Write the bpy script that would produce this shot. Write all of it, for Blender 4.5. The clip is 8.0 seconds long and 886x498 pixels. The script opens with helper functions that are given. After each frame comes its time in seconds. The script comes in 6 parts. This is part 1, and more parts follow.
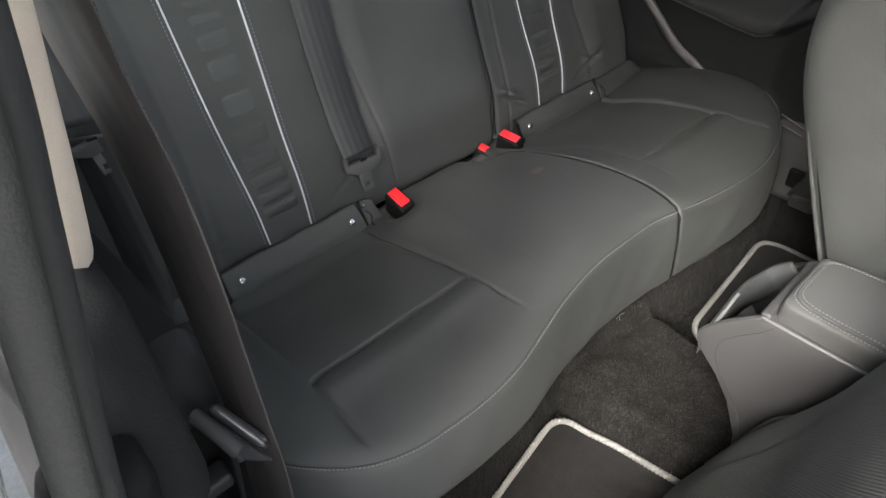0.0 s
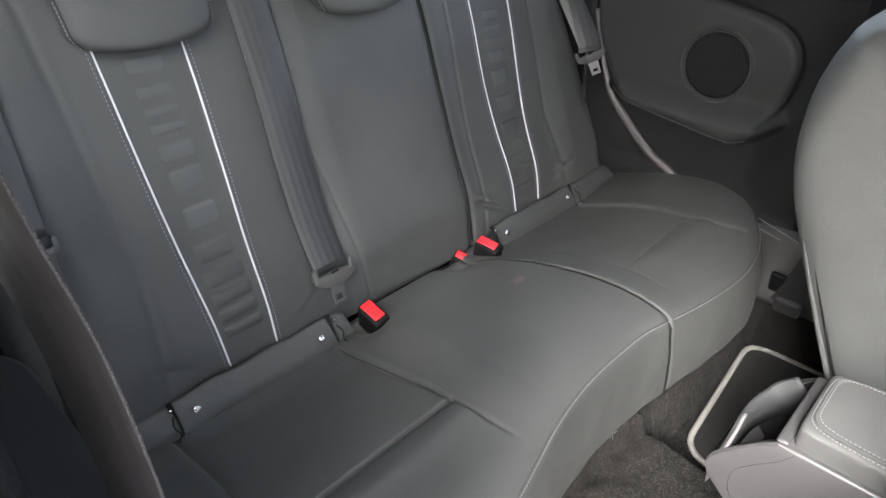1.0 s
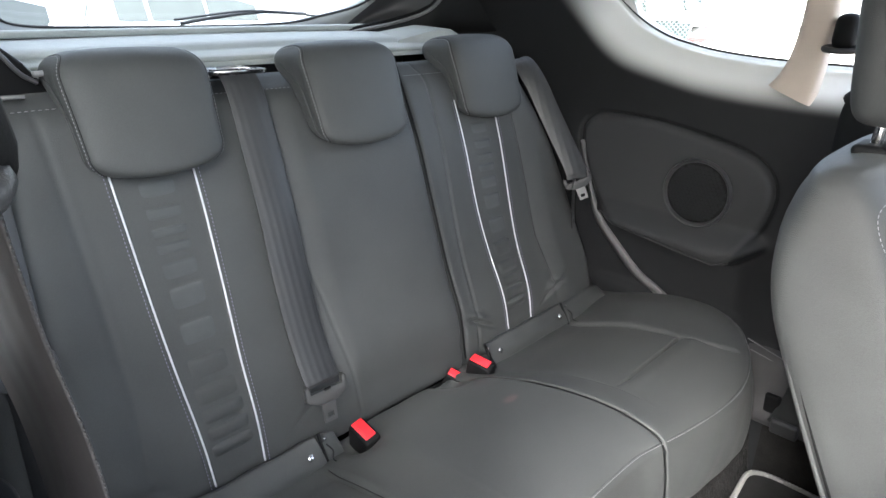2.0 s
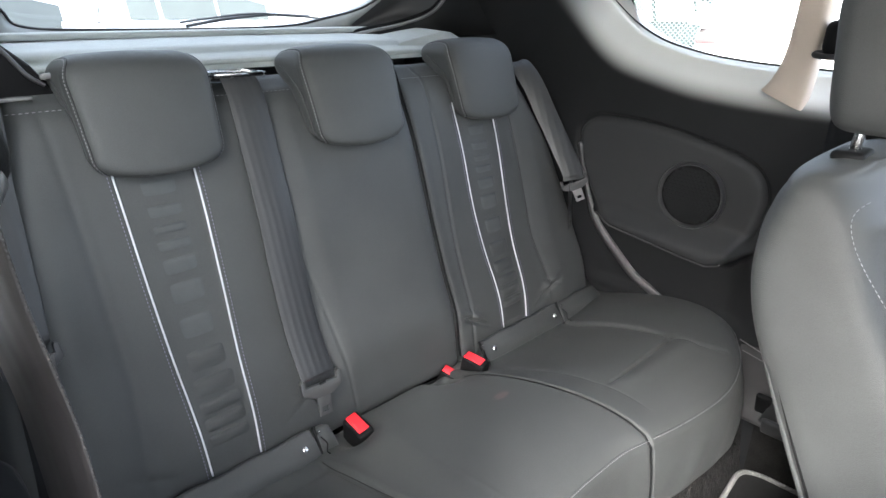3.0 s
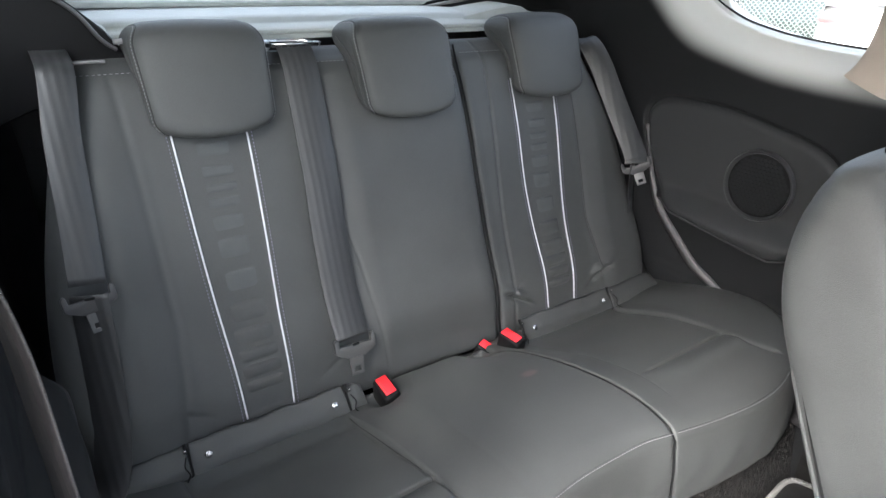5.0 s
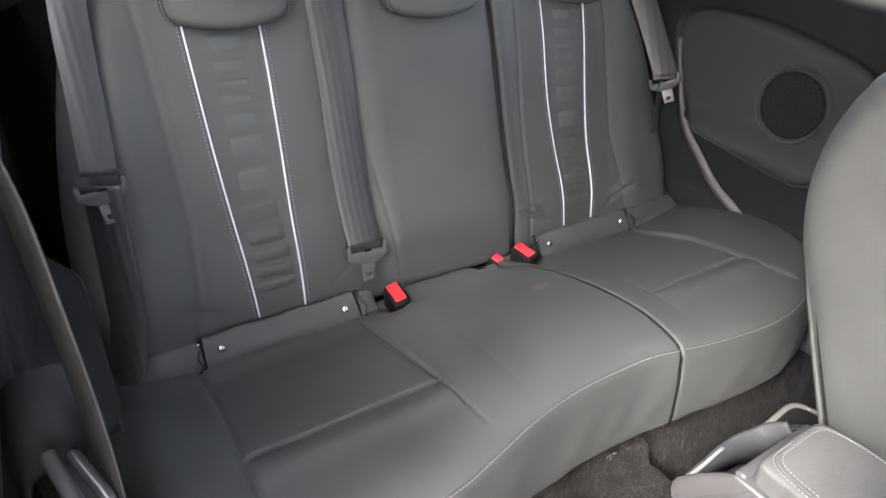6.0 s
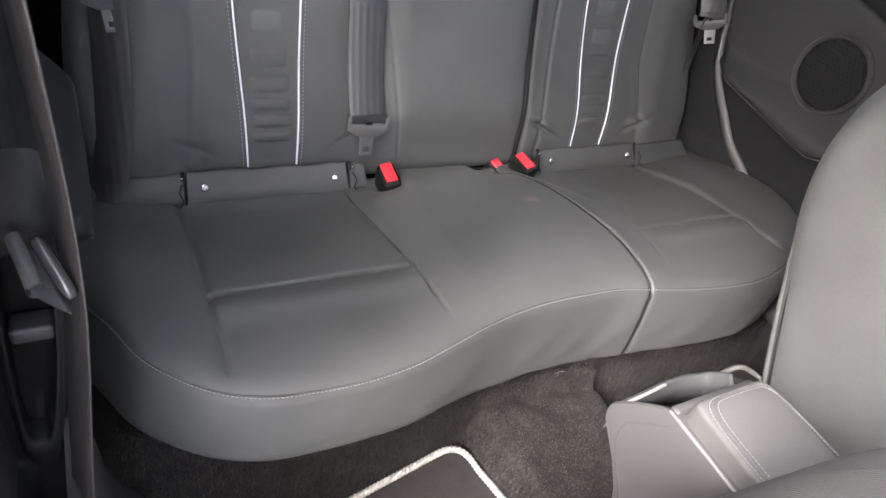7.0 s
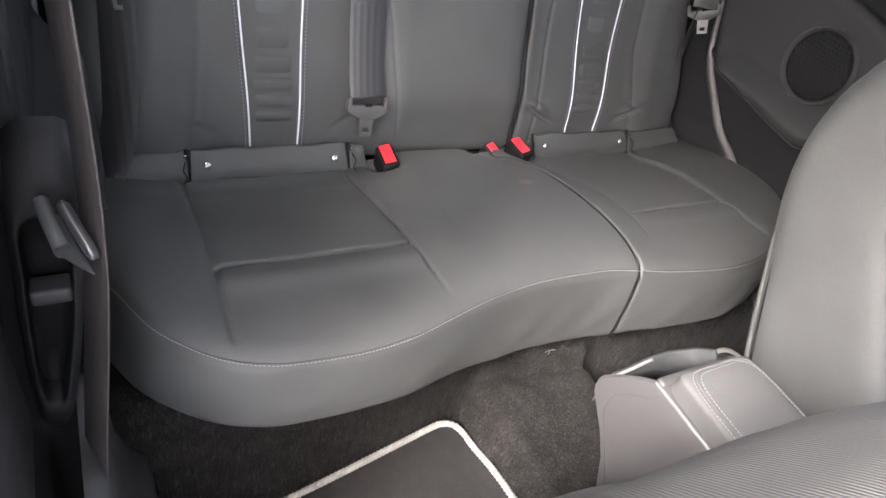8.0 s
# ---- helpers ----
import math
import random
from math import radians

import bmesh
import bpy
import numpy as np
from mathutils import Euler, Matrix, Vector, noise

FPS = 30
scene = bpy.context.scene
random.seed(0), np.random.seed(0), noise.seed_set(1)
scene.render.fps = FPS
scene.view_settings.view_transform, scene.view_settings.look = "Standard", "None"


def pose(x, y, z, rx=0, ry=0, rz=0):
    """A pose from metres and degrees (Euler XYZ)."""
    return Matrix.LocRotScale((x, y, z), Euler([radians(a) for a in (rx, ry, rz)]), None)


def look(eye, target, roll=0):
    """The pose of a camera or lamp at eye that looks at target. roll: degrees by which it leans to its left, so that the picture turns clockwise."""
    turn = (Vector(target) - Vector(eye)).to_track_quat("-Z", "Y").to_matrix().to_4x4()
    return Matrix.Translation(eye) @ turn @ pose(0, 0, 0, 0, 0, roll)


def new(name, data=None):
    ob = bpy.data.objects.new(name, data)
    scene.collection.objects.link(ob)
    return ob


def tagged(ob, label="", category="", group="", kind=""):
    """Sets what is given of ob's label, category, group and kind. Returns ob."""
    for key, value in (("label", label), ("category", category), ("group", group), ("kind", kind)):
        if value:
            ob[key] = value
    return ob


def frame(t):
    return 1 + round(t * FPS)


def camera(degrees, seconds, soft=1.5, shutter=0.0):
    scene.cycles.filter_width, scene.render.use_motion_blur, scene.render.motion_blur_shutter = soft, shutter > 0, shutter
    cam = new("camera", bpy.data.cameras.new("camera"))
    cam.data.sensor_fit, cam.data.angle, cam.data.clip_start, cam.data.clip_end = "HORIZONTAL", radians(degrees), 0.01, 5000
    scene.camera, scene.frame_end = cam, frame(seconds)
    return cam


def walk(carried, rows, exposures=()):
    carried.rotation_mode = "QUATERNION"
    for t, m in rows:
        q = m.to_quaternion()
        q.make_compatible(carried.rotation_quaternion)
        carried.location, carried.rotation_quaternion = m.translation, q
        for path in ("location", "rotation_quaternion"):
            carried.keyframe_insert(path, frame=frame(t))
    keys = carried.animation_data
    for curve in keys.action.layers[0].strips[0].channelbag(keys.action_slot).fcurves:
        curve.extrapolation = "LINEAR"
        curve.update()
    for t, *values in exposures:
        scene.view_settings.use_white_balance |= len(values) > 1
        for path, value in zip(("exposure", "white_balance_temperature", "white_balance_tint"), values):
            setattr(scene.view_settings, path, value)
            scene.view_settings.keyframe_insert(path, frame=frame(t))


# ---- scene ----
cam = camera(71.0, 8.0)
PATH = [
    (0, (-0.625, -0.262, 0.912), (0.381, 0.856, -0.406), -1.2),
    (0.5, (-0.593, -0.209, 0.904), (0.518, 0.922, -0.314), 0.1),
    (1, (-0.59, -0.208, 0.893), (0.617, 0.976, -0.175), 0.1),
    (1.5, (-0.596, -0.219, 0.904), (0.687, 1.026, 0.008), 0.5),
    (2, (-0.599, -0.228, 0.909), (0.73, 1.071, 0.17), 0.7),
    (3.5, (-0.597, -0.28, 0.923), (0.682, 1.06, 0.168), 0.8),
    (4, (-0.585, -0.298, 0.926), (0.634, 1.081, 0.143), 0.9),
    (5.5, (-0.534, -0.331, 0.915), (0.471, 1.169, 0.055), 1.5),
    (6, (-0.536, -0.332, 0.891), (0.427, 1.088, -0.136), 2.9),
    (6.5, (-0.532, -0.338, 0.882), (0.399, 0.999, -0.278), 11.3),
    (7, (-0.535, -0.339, 0.871), (0.397, 0.895, -0.398), 17.3),
    (7.5, (-0.548, -0.352, 0.868), (0.39, 0.834, -0.442), 19.5),
    (8, (-0.556, -0.361, 0.876), (0.395, 0.836, -0.412), 19.0),
]
walk(cam, [(t, look(eye, target, roll)) for t, eye, target, roll in PATH], [(0.0, 3.38, 6620, 6), (0.5, 3.80, 6500, 7), (1.5, 4.05, 6400, 9), (2.0, 4.05, 6250, 7), (5.5, 4.08, 6250, 8), (6.0, 4.26, 6560, 11), (6.5, 4.36, 6550, 13), (8.0, 4.36, 6650, 14)])

# ---- light ----
world = bpy.data.worlds.new("sky")
scene.world = world
world.use_nodes = True
wn = world.node_tree.nodes
sky = wn.new("ShaderNodeTexSky")
sky.sky_type, sky.sun_disc = "NISHITA", False
sky.sun_elevation, sky.sun_rotation = radians(41.5), radians(253)
sky.air_density, sky.dust_density, sky.ozone_density = 0.8, 5.0, 0.8
haze = wn.new("ShaderNodeHueSaturation")
haze.inputs["Saturation"].default_value = 0.55
world.node_tree.links.new(sky.outputs[0], haze.inputs["Color"])
world.node_tree.links.new(haze.outputs[0], wn["Background"].inputs[0])
wn["Background"].inputs[1].default_value = 0.15
sun = new("sun", bpy.data.lights.new("sun", "SUN"))
sun.data.energy, sun.data.angle, sun.data.color = 1.05, radians(22), (1.0, 0.985, 0.965)
sun.matrix_world = look((-4.85, -1.5, 4.5), (0, 0, 0))


# ---- materials ----
def material(name, color, rough=0.6, metal=0.0, spread=0.12, scale=30.0, bump=0.15, bump_scale=600.0, sheen=0.0, spec=0.5, coat=0.0, vary=0.1):
    m = bpy.data.materials.new(name)
    m.use_nodes = True
    n, l = m.node_tree.nodes, m.node_tree.links
    b = n["Principled BSDF"]
    co = n.new("ShaderNodeTexCoord")
    big = n.new("ShaderNodeTexNoise")
    big.inputs["Scale"].default_value, big.inputs["Detail"].default_value = scale, 5
    fine = n.new("ShaderNodeTexNoise")
    fine.inputs["Scale"].default_value, fine.inputs["Detail"].default_value = bump_scale, 3
    l.new(co.outputs["Object"], big.inputs["Vector"])
    l.new(co.outputs["Object"], fine.inputs["Vector"])
    mix = n.new("ShaderNodeMath")
    mix.operation = "MULTIPLY_ADD"
    l.new(fine.outputs["Fac"], mix.inputs[0])
    mix.inputs[1].default_value = 0.5
    half = n.new("ShaderNodeMath")
    half.operation = "MULTIPLY"
    half.inputs[1].default_value = 0.5
    l.new(big.outputs["Fac"], half.inputs[0])
    l.new(half.outputs[0], mix.inputs[2])
    ramp = n.new("ShaderNodeMapRange")
    ramp.inputs["From Min"].default_value, ramp.inputs["From Max"].default_value = 0.3, 0.7
    ramp.inputs["To Min"].default_value, ramp.inputs["To Max"].default_value = 1 - spread, 1 + spread
    l.new(mix.outputs[0], ramp.inputs["Value"])
    hue = n.new("ShaderNodeMix")
    hue.data_type, hue.blend_type = "RGBA", "MULTIPLY"
    hue.inputs["Factor"].default_value = 1.0
    hue.inputs["A"].default_value = (*color, 1)
    l.new(ramp.outputs["Result"], hue.inputs["B"])
    l.new(hue.outputs["Result"], b.inputs["Base Color"])
    rr = n.new("ShaderNodeMapRange")
    rr.inputs["To Min"].default_value, rr.inputs["To Max"].default_value = max(rough - vary, 0.02), min(rough + vary, 1)
    l.new(big.outputs["Fac"], rr.inputs["Value"])
    l.new(rr.outputs["Result"], b.inputs["Roughness"])
    b.inputs["Metallic"].default_value = metal
    b.inputs["Specular IOR Level"].default_value = spec
    b.inputs["Sheen Weight"].default_value = sheen
    b.inputs["Sheen Roughness"].default_value = 0.5
    b.inputs["Coat Weight"].default_value = coat
    bu = n.new("ShaderNodeBump")
    bu.inputs["Strength"].default_value, bu.inputs["Distance"].default_value = bump, 0.001
    l.new(fine.outputs["Fac"], bu.inputs["Height"])
    l.new(bu.outputs["Normal"], b.inputs["Normal"])
    return m


def ribbed(name, color, axis, pitch, rough=0.6, depth=0.4, distance=0.0006):
    """A woven cloth with fine ribs across one axis."""
    m = material(name, color, rough, spread=0.15, scale=25, bump=0.1, bump_scale=900, spec=0.45)
    n, l = m.node_tree.nodes, m.node_tree.links
    wave = n.new("ShaderNodeTexWave")
    wave.wave_type, wave.bands_direction = "BANDS", axis
    wave.inputs["Scale"].default_value = 0.314 / pitch
    wave.inputs["Distortion"].default_value = 0.3
    l.new(n["Texture Coordinate"].outputs["Object"], wave.inputs["Vector"])
    bu = n.new("ShaderNodeBump")
    bu.inputs["Strength"].default_value, bu.inputs["Distance"].default_value = depth, distance
    l.new(wave.outputs["Fac"], bu.inputs["Height"])
    l.new(n["Bump"].outputs["Normal"], bu.inputs["Normal"])
    l.new(bu.outputs["Normal"], n["Principled BSDF"].inputs["Normal"])
    return m


def glass(name, tint):
    m = bpy.data.materials.new(name)
    m.use_nodes = True
    n, l = m.node_tree.nodes, m.node_tree.links
    n.remove(n["Principled BSDF"])
    clear, gloss, mix, fr = (n.new("ShaderNodeBsdf" + k) if k in ("Transparent", "Glossy") else n.new("ShaderNode" + k) for k in ("Transparent", "Glossy", "MixShader", "Fresnel"))
    clear.inputs[0].default_value = (*tint, 1)
    gloss.inputs["Roughness"].default_value = 0.02
    fr.inputs["IOR"].default_value = 1.45
    l.new(fr.outputs[0], mix.inputs[0])
    l.new(clear.outputs[0], mix.inputs[1])
    l.new(gloss.outputs[0], mix.inputs[2])
    l.new(mix.outputs[0], n["Material Output"].inputs["Surface"])
    return m


FABRIC = material("charcoal seat cloth", (0.037, 0.039, 0.039), 0.64, spread=0.28, scale=9, bump=0.4, bump_scale=1000, sheen=0.02, spec=0.45, vary=0.06)
PAD_LIT = material("charcoal pad cloth, painted lighter", (0.064, 0.068, 0.069), 0.65, spread=0.12, scale=40, bump=0.3, bump_scale=1300, spec=0.15)
PIPING = material("white piping", (0.52, 0.53, 0.56), 0.5, spread=0.08, scale=90, bump_scale=1500)
THREAD = material("pale thread", (0.22, 0.22, 0.23), 0.7, spread=0.1, scale=200, bump_scale=3000)
LILAC = material("lilac-grey thread", (0.20, 0.19, 0.27), 0.7, spread=0.1, scale=200, bump_scale=3000)
PLASTIC = material("black grained plastic", (0.036, 0.036, 0.038), 0.45, spread=0.12, scale=20, bump=0.25, bump_scale=1100, spec=0.35)
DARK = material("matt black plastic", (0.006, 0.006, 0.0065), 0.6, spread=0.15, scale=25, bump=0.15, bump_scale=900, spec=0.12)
GREY = material("grey console plastic", (0.041, 0.0399, 0.0415), 0.5, spread=0.08, scale=25, bump=0.2, bump_scale=1300)
LEATHER = material("grey leatherette", (0.058, 0.058, 0.058), 0.7, spread=0.1, scale=40, bump=0.35, bump_scale=700, spec=0.3)
PANEL = material("dark door vinyl", (0.0145, 0.0150, 0.0160), 0.5, spread=0.1, scale=18, bump=0.3, bump_scale=850, spec=0.12)
BEIGE = material("beige pillar trim", (0.50, 0.43, 0.37), 0.65, spread=0.06, scale=30, bump=0.2, bump_scale=900)
BELT = ribbed("black belt webbing", (0.022, 0.0226, 0.0238), "X", 0.011, 0.47, 0.45)
BELT_Y = ribbed("brown-black belt webbing", (0.029, 0.0258, 0.0254), "Y", 0.011, 0.5, 0.35)
RIB = ribbed("ribbed seat cloth", (0.068, 0.067, 0.066), "DIAGONAL", 0.0014, 0.75, 0.55, 0.0008)
CARPET = material("black carpet", (0.0115, 0.0106, 0.0102), 0.95, spread=0.75, scale=38, bump=1.0, bump_scale=420, sheen=0.03, spec=0.1)
MAT = material("black floor mat pile", (0.016, 0.015, 0.015), 0.95, spread=0.35, scale=60, bump=0.8, bump_scale=500, sheen=0.05, spec=0.1)
BRAID = material("light braid", (0.23, 0.22, 0.21), 0.8, spread=0.15, scale=120, bump=0.3, bump_scale=1500)
EDGE = material("pale grey plastic edge", (0.14, 0.137, 0.14), 0.4, spread=0.06, scale=30, bump=0.1, bump_scale=1300)
STRIP = material("mid grey plastic strip", (0.125, 0.122, 0.125), 0.5, spread=0.08, scale=30, bump=0.15, bump_scale=1300, spec=0.3)
SHELL = material("mid grey tongue plastic", (0.049, 0.050, 0.050), 0.5, spread=0.1, scale=60, bump=0.2, bump_scale=1500)
RED = material("red buckle button", (0.75, 0.02, 0.03), 0.35, spread=0.08, scale=60, bump=0.05)
METAL = material("bright steel", (0.62, 0.62, 0.63), 0.25, 1.0, spread=0.08, scale=80, bump=0.05)
VINYL = material("charcoal door vinyl", (0.024, 0.025, 0.0265), 0.6, spread=0.1, scale=18, bump=0.3, bump_scale=850, spec=0.2)
LEDGE = material("satin black sill plastic", (0.19, 0.20, 0.20), 0.36, spread=0.03, scale=18, vary=0.02, bump=0.15, bump_scale=900)
SHELF = material("grey shelf felt", (0.28, 0.30, 0.29), 0.9, spread=0.12, scale=30, bump=0.4, bump_scale=700, sheen=0.2)
LINER = material("pale headlining", (0.74, 0.72, 0.68), 0.9, spread=0.05, scale=30, bump=0.3, bump_scale=800)
RUBBER = material("black rubber seal", (0.012, 0.012, 0.013), 0.7, spread=0.2, scale=40, bump=0.2, bump_scale=500)
FELT = material("grey flocked seal", (0.024, 0.024, 0.0235), 0.9, spread=0.2, scale=60, bump=0.5, bump_scale=700)
PAINT = material("white car paint", (0.80, 0.80, 0.80), 0.25, spread=0.02, scale=5, bump=0.0, coat=0.6)
PAINT_GREY = material("silver car paint", (0.45, 0.47, 0.48), 0.3, 0.4, spread=0.03, scale=5, bump=0.0, coat=0.6)
TYRE = material("tyre rubber", (0.02, 0.02, 0.02), 0.8, spread=0.2, scale=20)
LAMP = material("red lamp lens", (0.20, 0.07, 0.07), 0.15, spread=0.03, scale=20, bump=0.0, coat=0.5)
ASPHALT = material("pale grey yard surface", (0.22, 0.22, 0.21), 0.9, spread=0.3, scale=6, bump=0.6, bump_scale=150)
WIRE = material("galvanised wire", (0.16, 0.165, 0.16), 0.5, 0.3, spread=0.1, scale=30)
PAINT_GREEN = material("dark green car paint", (0.015, 0.026, 0.022), 0.25, spread=0.03, scale=5, bump=0.0, coat=0.5)
HEDGE = material("hedge leaves", (0.045, 0.075, 0.025), 0.7, spread=0.5, scale=8, bump_scale=60)
CONCRETE = material("pale concrete", (0.42, 0.41, 0.39), 0.9, spread=0.12, scale=4, bump=0.4, bump_scale=90)
BLOCK_WALL = material("dark light-blocking wall", (0.10, 0.098, 0.093), 0.9, spread=0.2, scale=4, bump=0.4, bump_scale=90)
GLASS = glass("clear car glass", (0.93, 0.96, 0.95))
DARK_GLASS = material("tinted car glass", (0.07, 0.078, 0.074), 0.12, spread=0.15, scale=2, bump=0.0)


def stained(base):
    """Seat cloth with one small faded pink mark on the middle place."""
    m = base.copy()
    m.name = "charcoal seat cloth, marked"
    n, l = m.node_tree.nodes, m.node_tree.links
    co = n["Texture Coordinate"]
    nz = n.new("ShaderNodeTexNoise")
    nz.inputs["Scale"].default_value = 120
    l.new(co.outputs["Object"], nz.inputs["Vector"])
    warp = n.new("ShaderNodeVectorMath")
    warp.operation = "MULTIPLY_ADD"
    l.new(nz.outputs["Color"], warp.inputs[0])
    warp.inputs[1].default_value = (0.012, 0.012, 0.0)
    l.new(co.outputs["Object"], warp.inputs[2])
    mp = n.new("ShaderNodeVectorMath")
    mp.operation = "SUBTRACT"
    l.new(warp.outputs[0], mp.inputs[0])
    mp.inputs[1].default_value = (0.067, 0.271, 0.332)
    ln = n.new("ShaderNodeVectorMath")
    ln.operation = "MULTIPLY"
    l.new(mp.outputs[0], ln.inputs[0])
    ln.inputs[1].default_value = (0.6, 1.0, 0.3)
    dist = n.new("ShaderNodeVectorMath")
    dist.operation = "LENGTH"
    l.new(ln.outputs[0], dist.inputs[0])
    ramp = n.new("ShaderNodeMapRange")
    ramp.inputs["From Min"].default_value, ramp.inputs["From Max"].default_value = 0.0045, 0.012
    ramp.inputs["To Min"].default_value, ramp.inputs["To Max"].default_value = 0.40, 0.0
    l.new(dist.outputs["Value"], ramp.inputs["Value"])
    mix = n.new("ShaderNodeMix")
    mix.data_type = "RGBA"
    old = n["Principled BSDF"].inputs["Base Color"].links[0].from_socket
    l.new(ramp.outputs["Result"], mix.inputs["Factor"])
    l.new(old, mix.inputs["A"])
    mix.inputs["B"].default_value = (0.15, 0.09, 0.085, 1)
    l.new(mix.outputs["Result"], n["Principled BSDF"].inputs["Base Color"])
    return m


FABRIC_MARKED = stained(FABRIC)


def lined(base, inset, ledge):
    """Side lining: one moulding whose inset cloth has its own colour; the sill's window sheen is painted pale."""
    m = base.copy()
    m.name = "dark side lining"
    n, l = m.node_tree.nodes, m.node_tree.links
    shader = n["Principled BSDF"]
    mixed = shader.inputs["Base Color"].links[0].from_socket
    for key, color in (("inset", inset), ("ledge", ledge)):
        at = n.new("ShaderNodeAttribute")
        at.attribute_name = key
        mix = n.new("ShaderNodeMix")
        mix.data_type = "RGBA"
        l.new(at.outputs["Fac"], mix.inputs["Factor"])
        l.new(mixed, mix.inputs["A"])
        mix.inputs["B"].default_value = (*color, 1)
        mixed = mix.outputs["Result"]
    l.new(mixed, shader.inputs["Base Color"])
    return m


# last colour: window light on the black sill, put into the base colour
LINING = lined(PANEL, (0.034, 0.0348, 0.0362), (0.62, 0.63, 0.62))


def tufted(base):
    """Pile whose single tufts differ in tone."""
    m = base.copy()
    m.name = "black carpet tufts"
    n, l = m.node_tree.nodes, m.node_tree.links
    geo = n.new("ShaderNodeNewGeometry")
    ramp = n.new("ShaderNodeMapRange")
    ramp.inputs["To Min"].default_value, ramp.inputs["To Max"].default_value = 0.6, 2.9
    power = n.new("ShaderNodeMath")
    power.operation = "POWER"
    power.inputs[1].default_value = 3.0
    l.new(geo.outputs["Random Per Island"], power.inputs[0])
    l.new(power.outputs[0], ramp.inputs["Value"])
    mix = n.new("ShaderNodeMix")
    mix.data_type, mix.blend_type = "RGBA", "MULTIPLY"
    mix.inputs["Factor"].default_value = 1.0
    l.new(n["Principled BSDF"].inputs["Base Color"].links[0].from_socket, mix.inputs["A"])
    l.new(ramp.outputs["Result"], mix.inputs["B"])
    l.new(mix.outputs["Result"], n["Principled BSDF"].inputs["Base Color"])
    return m


PILE = tufted(CARPET)
GLOSS = material("glossy black plastic", (0.03, 0.03, 0.032), 0.18, spread=0.1, scale=60, bump=0.05, bump_scale=900)


# ---- mesh helpers ----
def thing(name, label, category, group="", kind=""):
    return tagged(new(name), label, category, group, kind)


def mesh_of(name, verts, faces, mat, smooth=True):
    me = bpy.data.meshes.new(name)
    me.from_pydata([tuple(float(c) for c in v) for v in verts], [], faces)
    me.materials.append(mat)
    if smooth:
        me.polygons.foreach_set("use_smooth", [True] * len(me.polygons))
    me.update()
    return me


def part(name, me, parent=None, label=""):
    ob = new(name, me)
    if parent is not None:
        ob.parent = parent
    if label:
        ob["label"] = label
    return ob


def from_bm(name, bm, mat, smooth=True, angle=40):
    bmesh.ops.recalc_face_normals(bm, faces=bm.faces)
    me = bpy.data.meshes.new(name)
    if smooth:
        for f in bm.faces:
            f.smooth = True
        for e in bm.edges:
            if len(e.link_faces) == 2 and e.calc_face_angle(0) > radians(angle):
                e.smooth = False
    bm.to_mesh(me)
    bm.free()
    me.materials.append(mat)
    return me


def grid(name, P, mat, close_u=False, close_v=False, flip=False):
    """A smooth sheet through an array of points (nu, nv, 3)."""
    nu, nv = P.shape[:2]
    idx = np.arange(nu * nv).reshape(nu, nv)
    faces = []
    for i in range(nu if close_u else nu - 1):
        for j in range(nv if close_v else nv - 1):
            a, b, c, d = idx[i, j], idx[(i + 1) % nu, j], idx[(i + 1) % nu, (j + 1) % nv], idx[i, (j + 1) % nv]
            faces.append((int(a), int(d), int(c), int(b)) if flip else (int(a), int(b), int(c), int(d)))
    return mesh_of(name, P.reshape(-1, 3), faces, mat)


def rounded_box(name, size, at, mat, bevel=0.004, turn=(0, 0, 0), segments=3, taper=1.0):
    bm = bmesh.new()
    bmesh.ops.create_cube(bm, size=1)
    for v in bm.verts:
        k = taper if v.co.z > 0 else 1.0
        v.co = Vector((v.co.x * size[0] * k, v.co.y * size[1] * k, v.co.z * size[2]))
    bmesh.ops.bevel(bm, geom=bm.edges[:], offset=bevel, segments=segments, affect="EDGES", profile=0.5)
    bmesh.ops.transform(bm, matrix=pose(*at, *turn), verts=bm.verts)
    return from_bm(name, bm, mat)


def tube(name, path, radius, mat, sides=8, closed=False, flat=1.0):
    """A round cord along a path; flat squeezes it across its second axis."""
    P = [Vector(p) for p in path]
    n = len(P)
    verts, faces = [], []
    side = None
    for i, p in enumerate(P):
        a, b = P[(i - 1) % n] if closed or i else P[0], P[(i + 1) % n] if closed or i < n - 1 else P[-1]
        d = (b - a).normalized()
        if side is None:
            side = d.orthogonal().normalized()
        side = (side - d * side.dot(d)).normalized()
        up = d.cross(side)
        r = radius[i] if isinstance(radius, (list, tuple)) else radius
        for k in range(sides):
            t = 2 * math.pi * k / sides
            verts.append(p + side * (r * math.cos(t)) + up * (r * flat * math.sin(t)))
    for i in range(n if closed else n - 1):
        for k in range(sides):
            a, b = i * sides + k, i * sides + (k + 1) % sides
            c, d = ((i + 1) % n) * sides + (k + 1) % sides, ((i + 1) % n) * sides + k
            faces.append((a, b, c, d))
    if not closed:
        faces.append(tuple(range(sides - 1, -1, -1)))
        faces.append(tuple((n - 1) * sides + k for k in range(sides)))
    return mesh_of(name, verts, faces, mat)


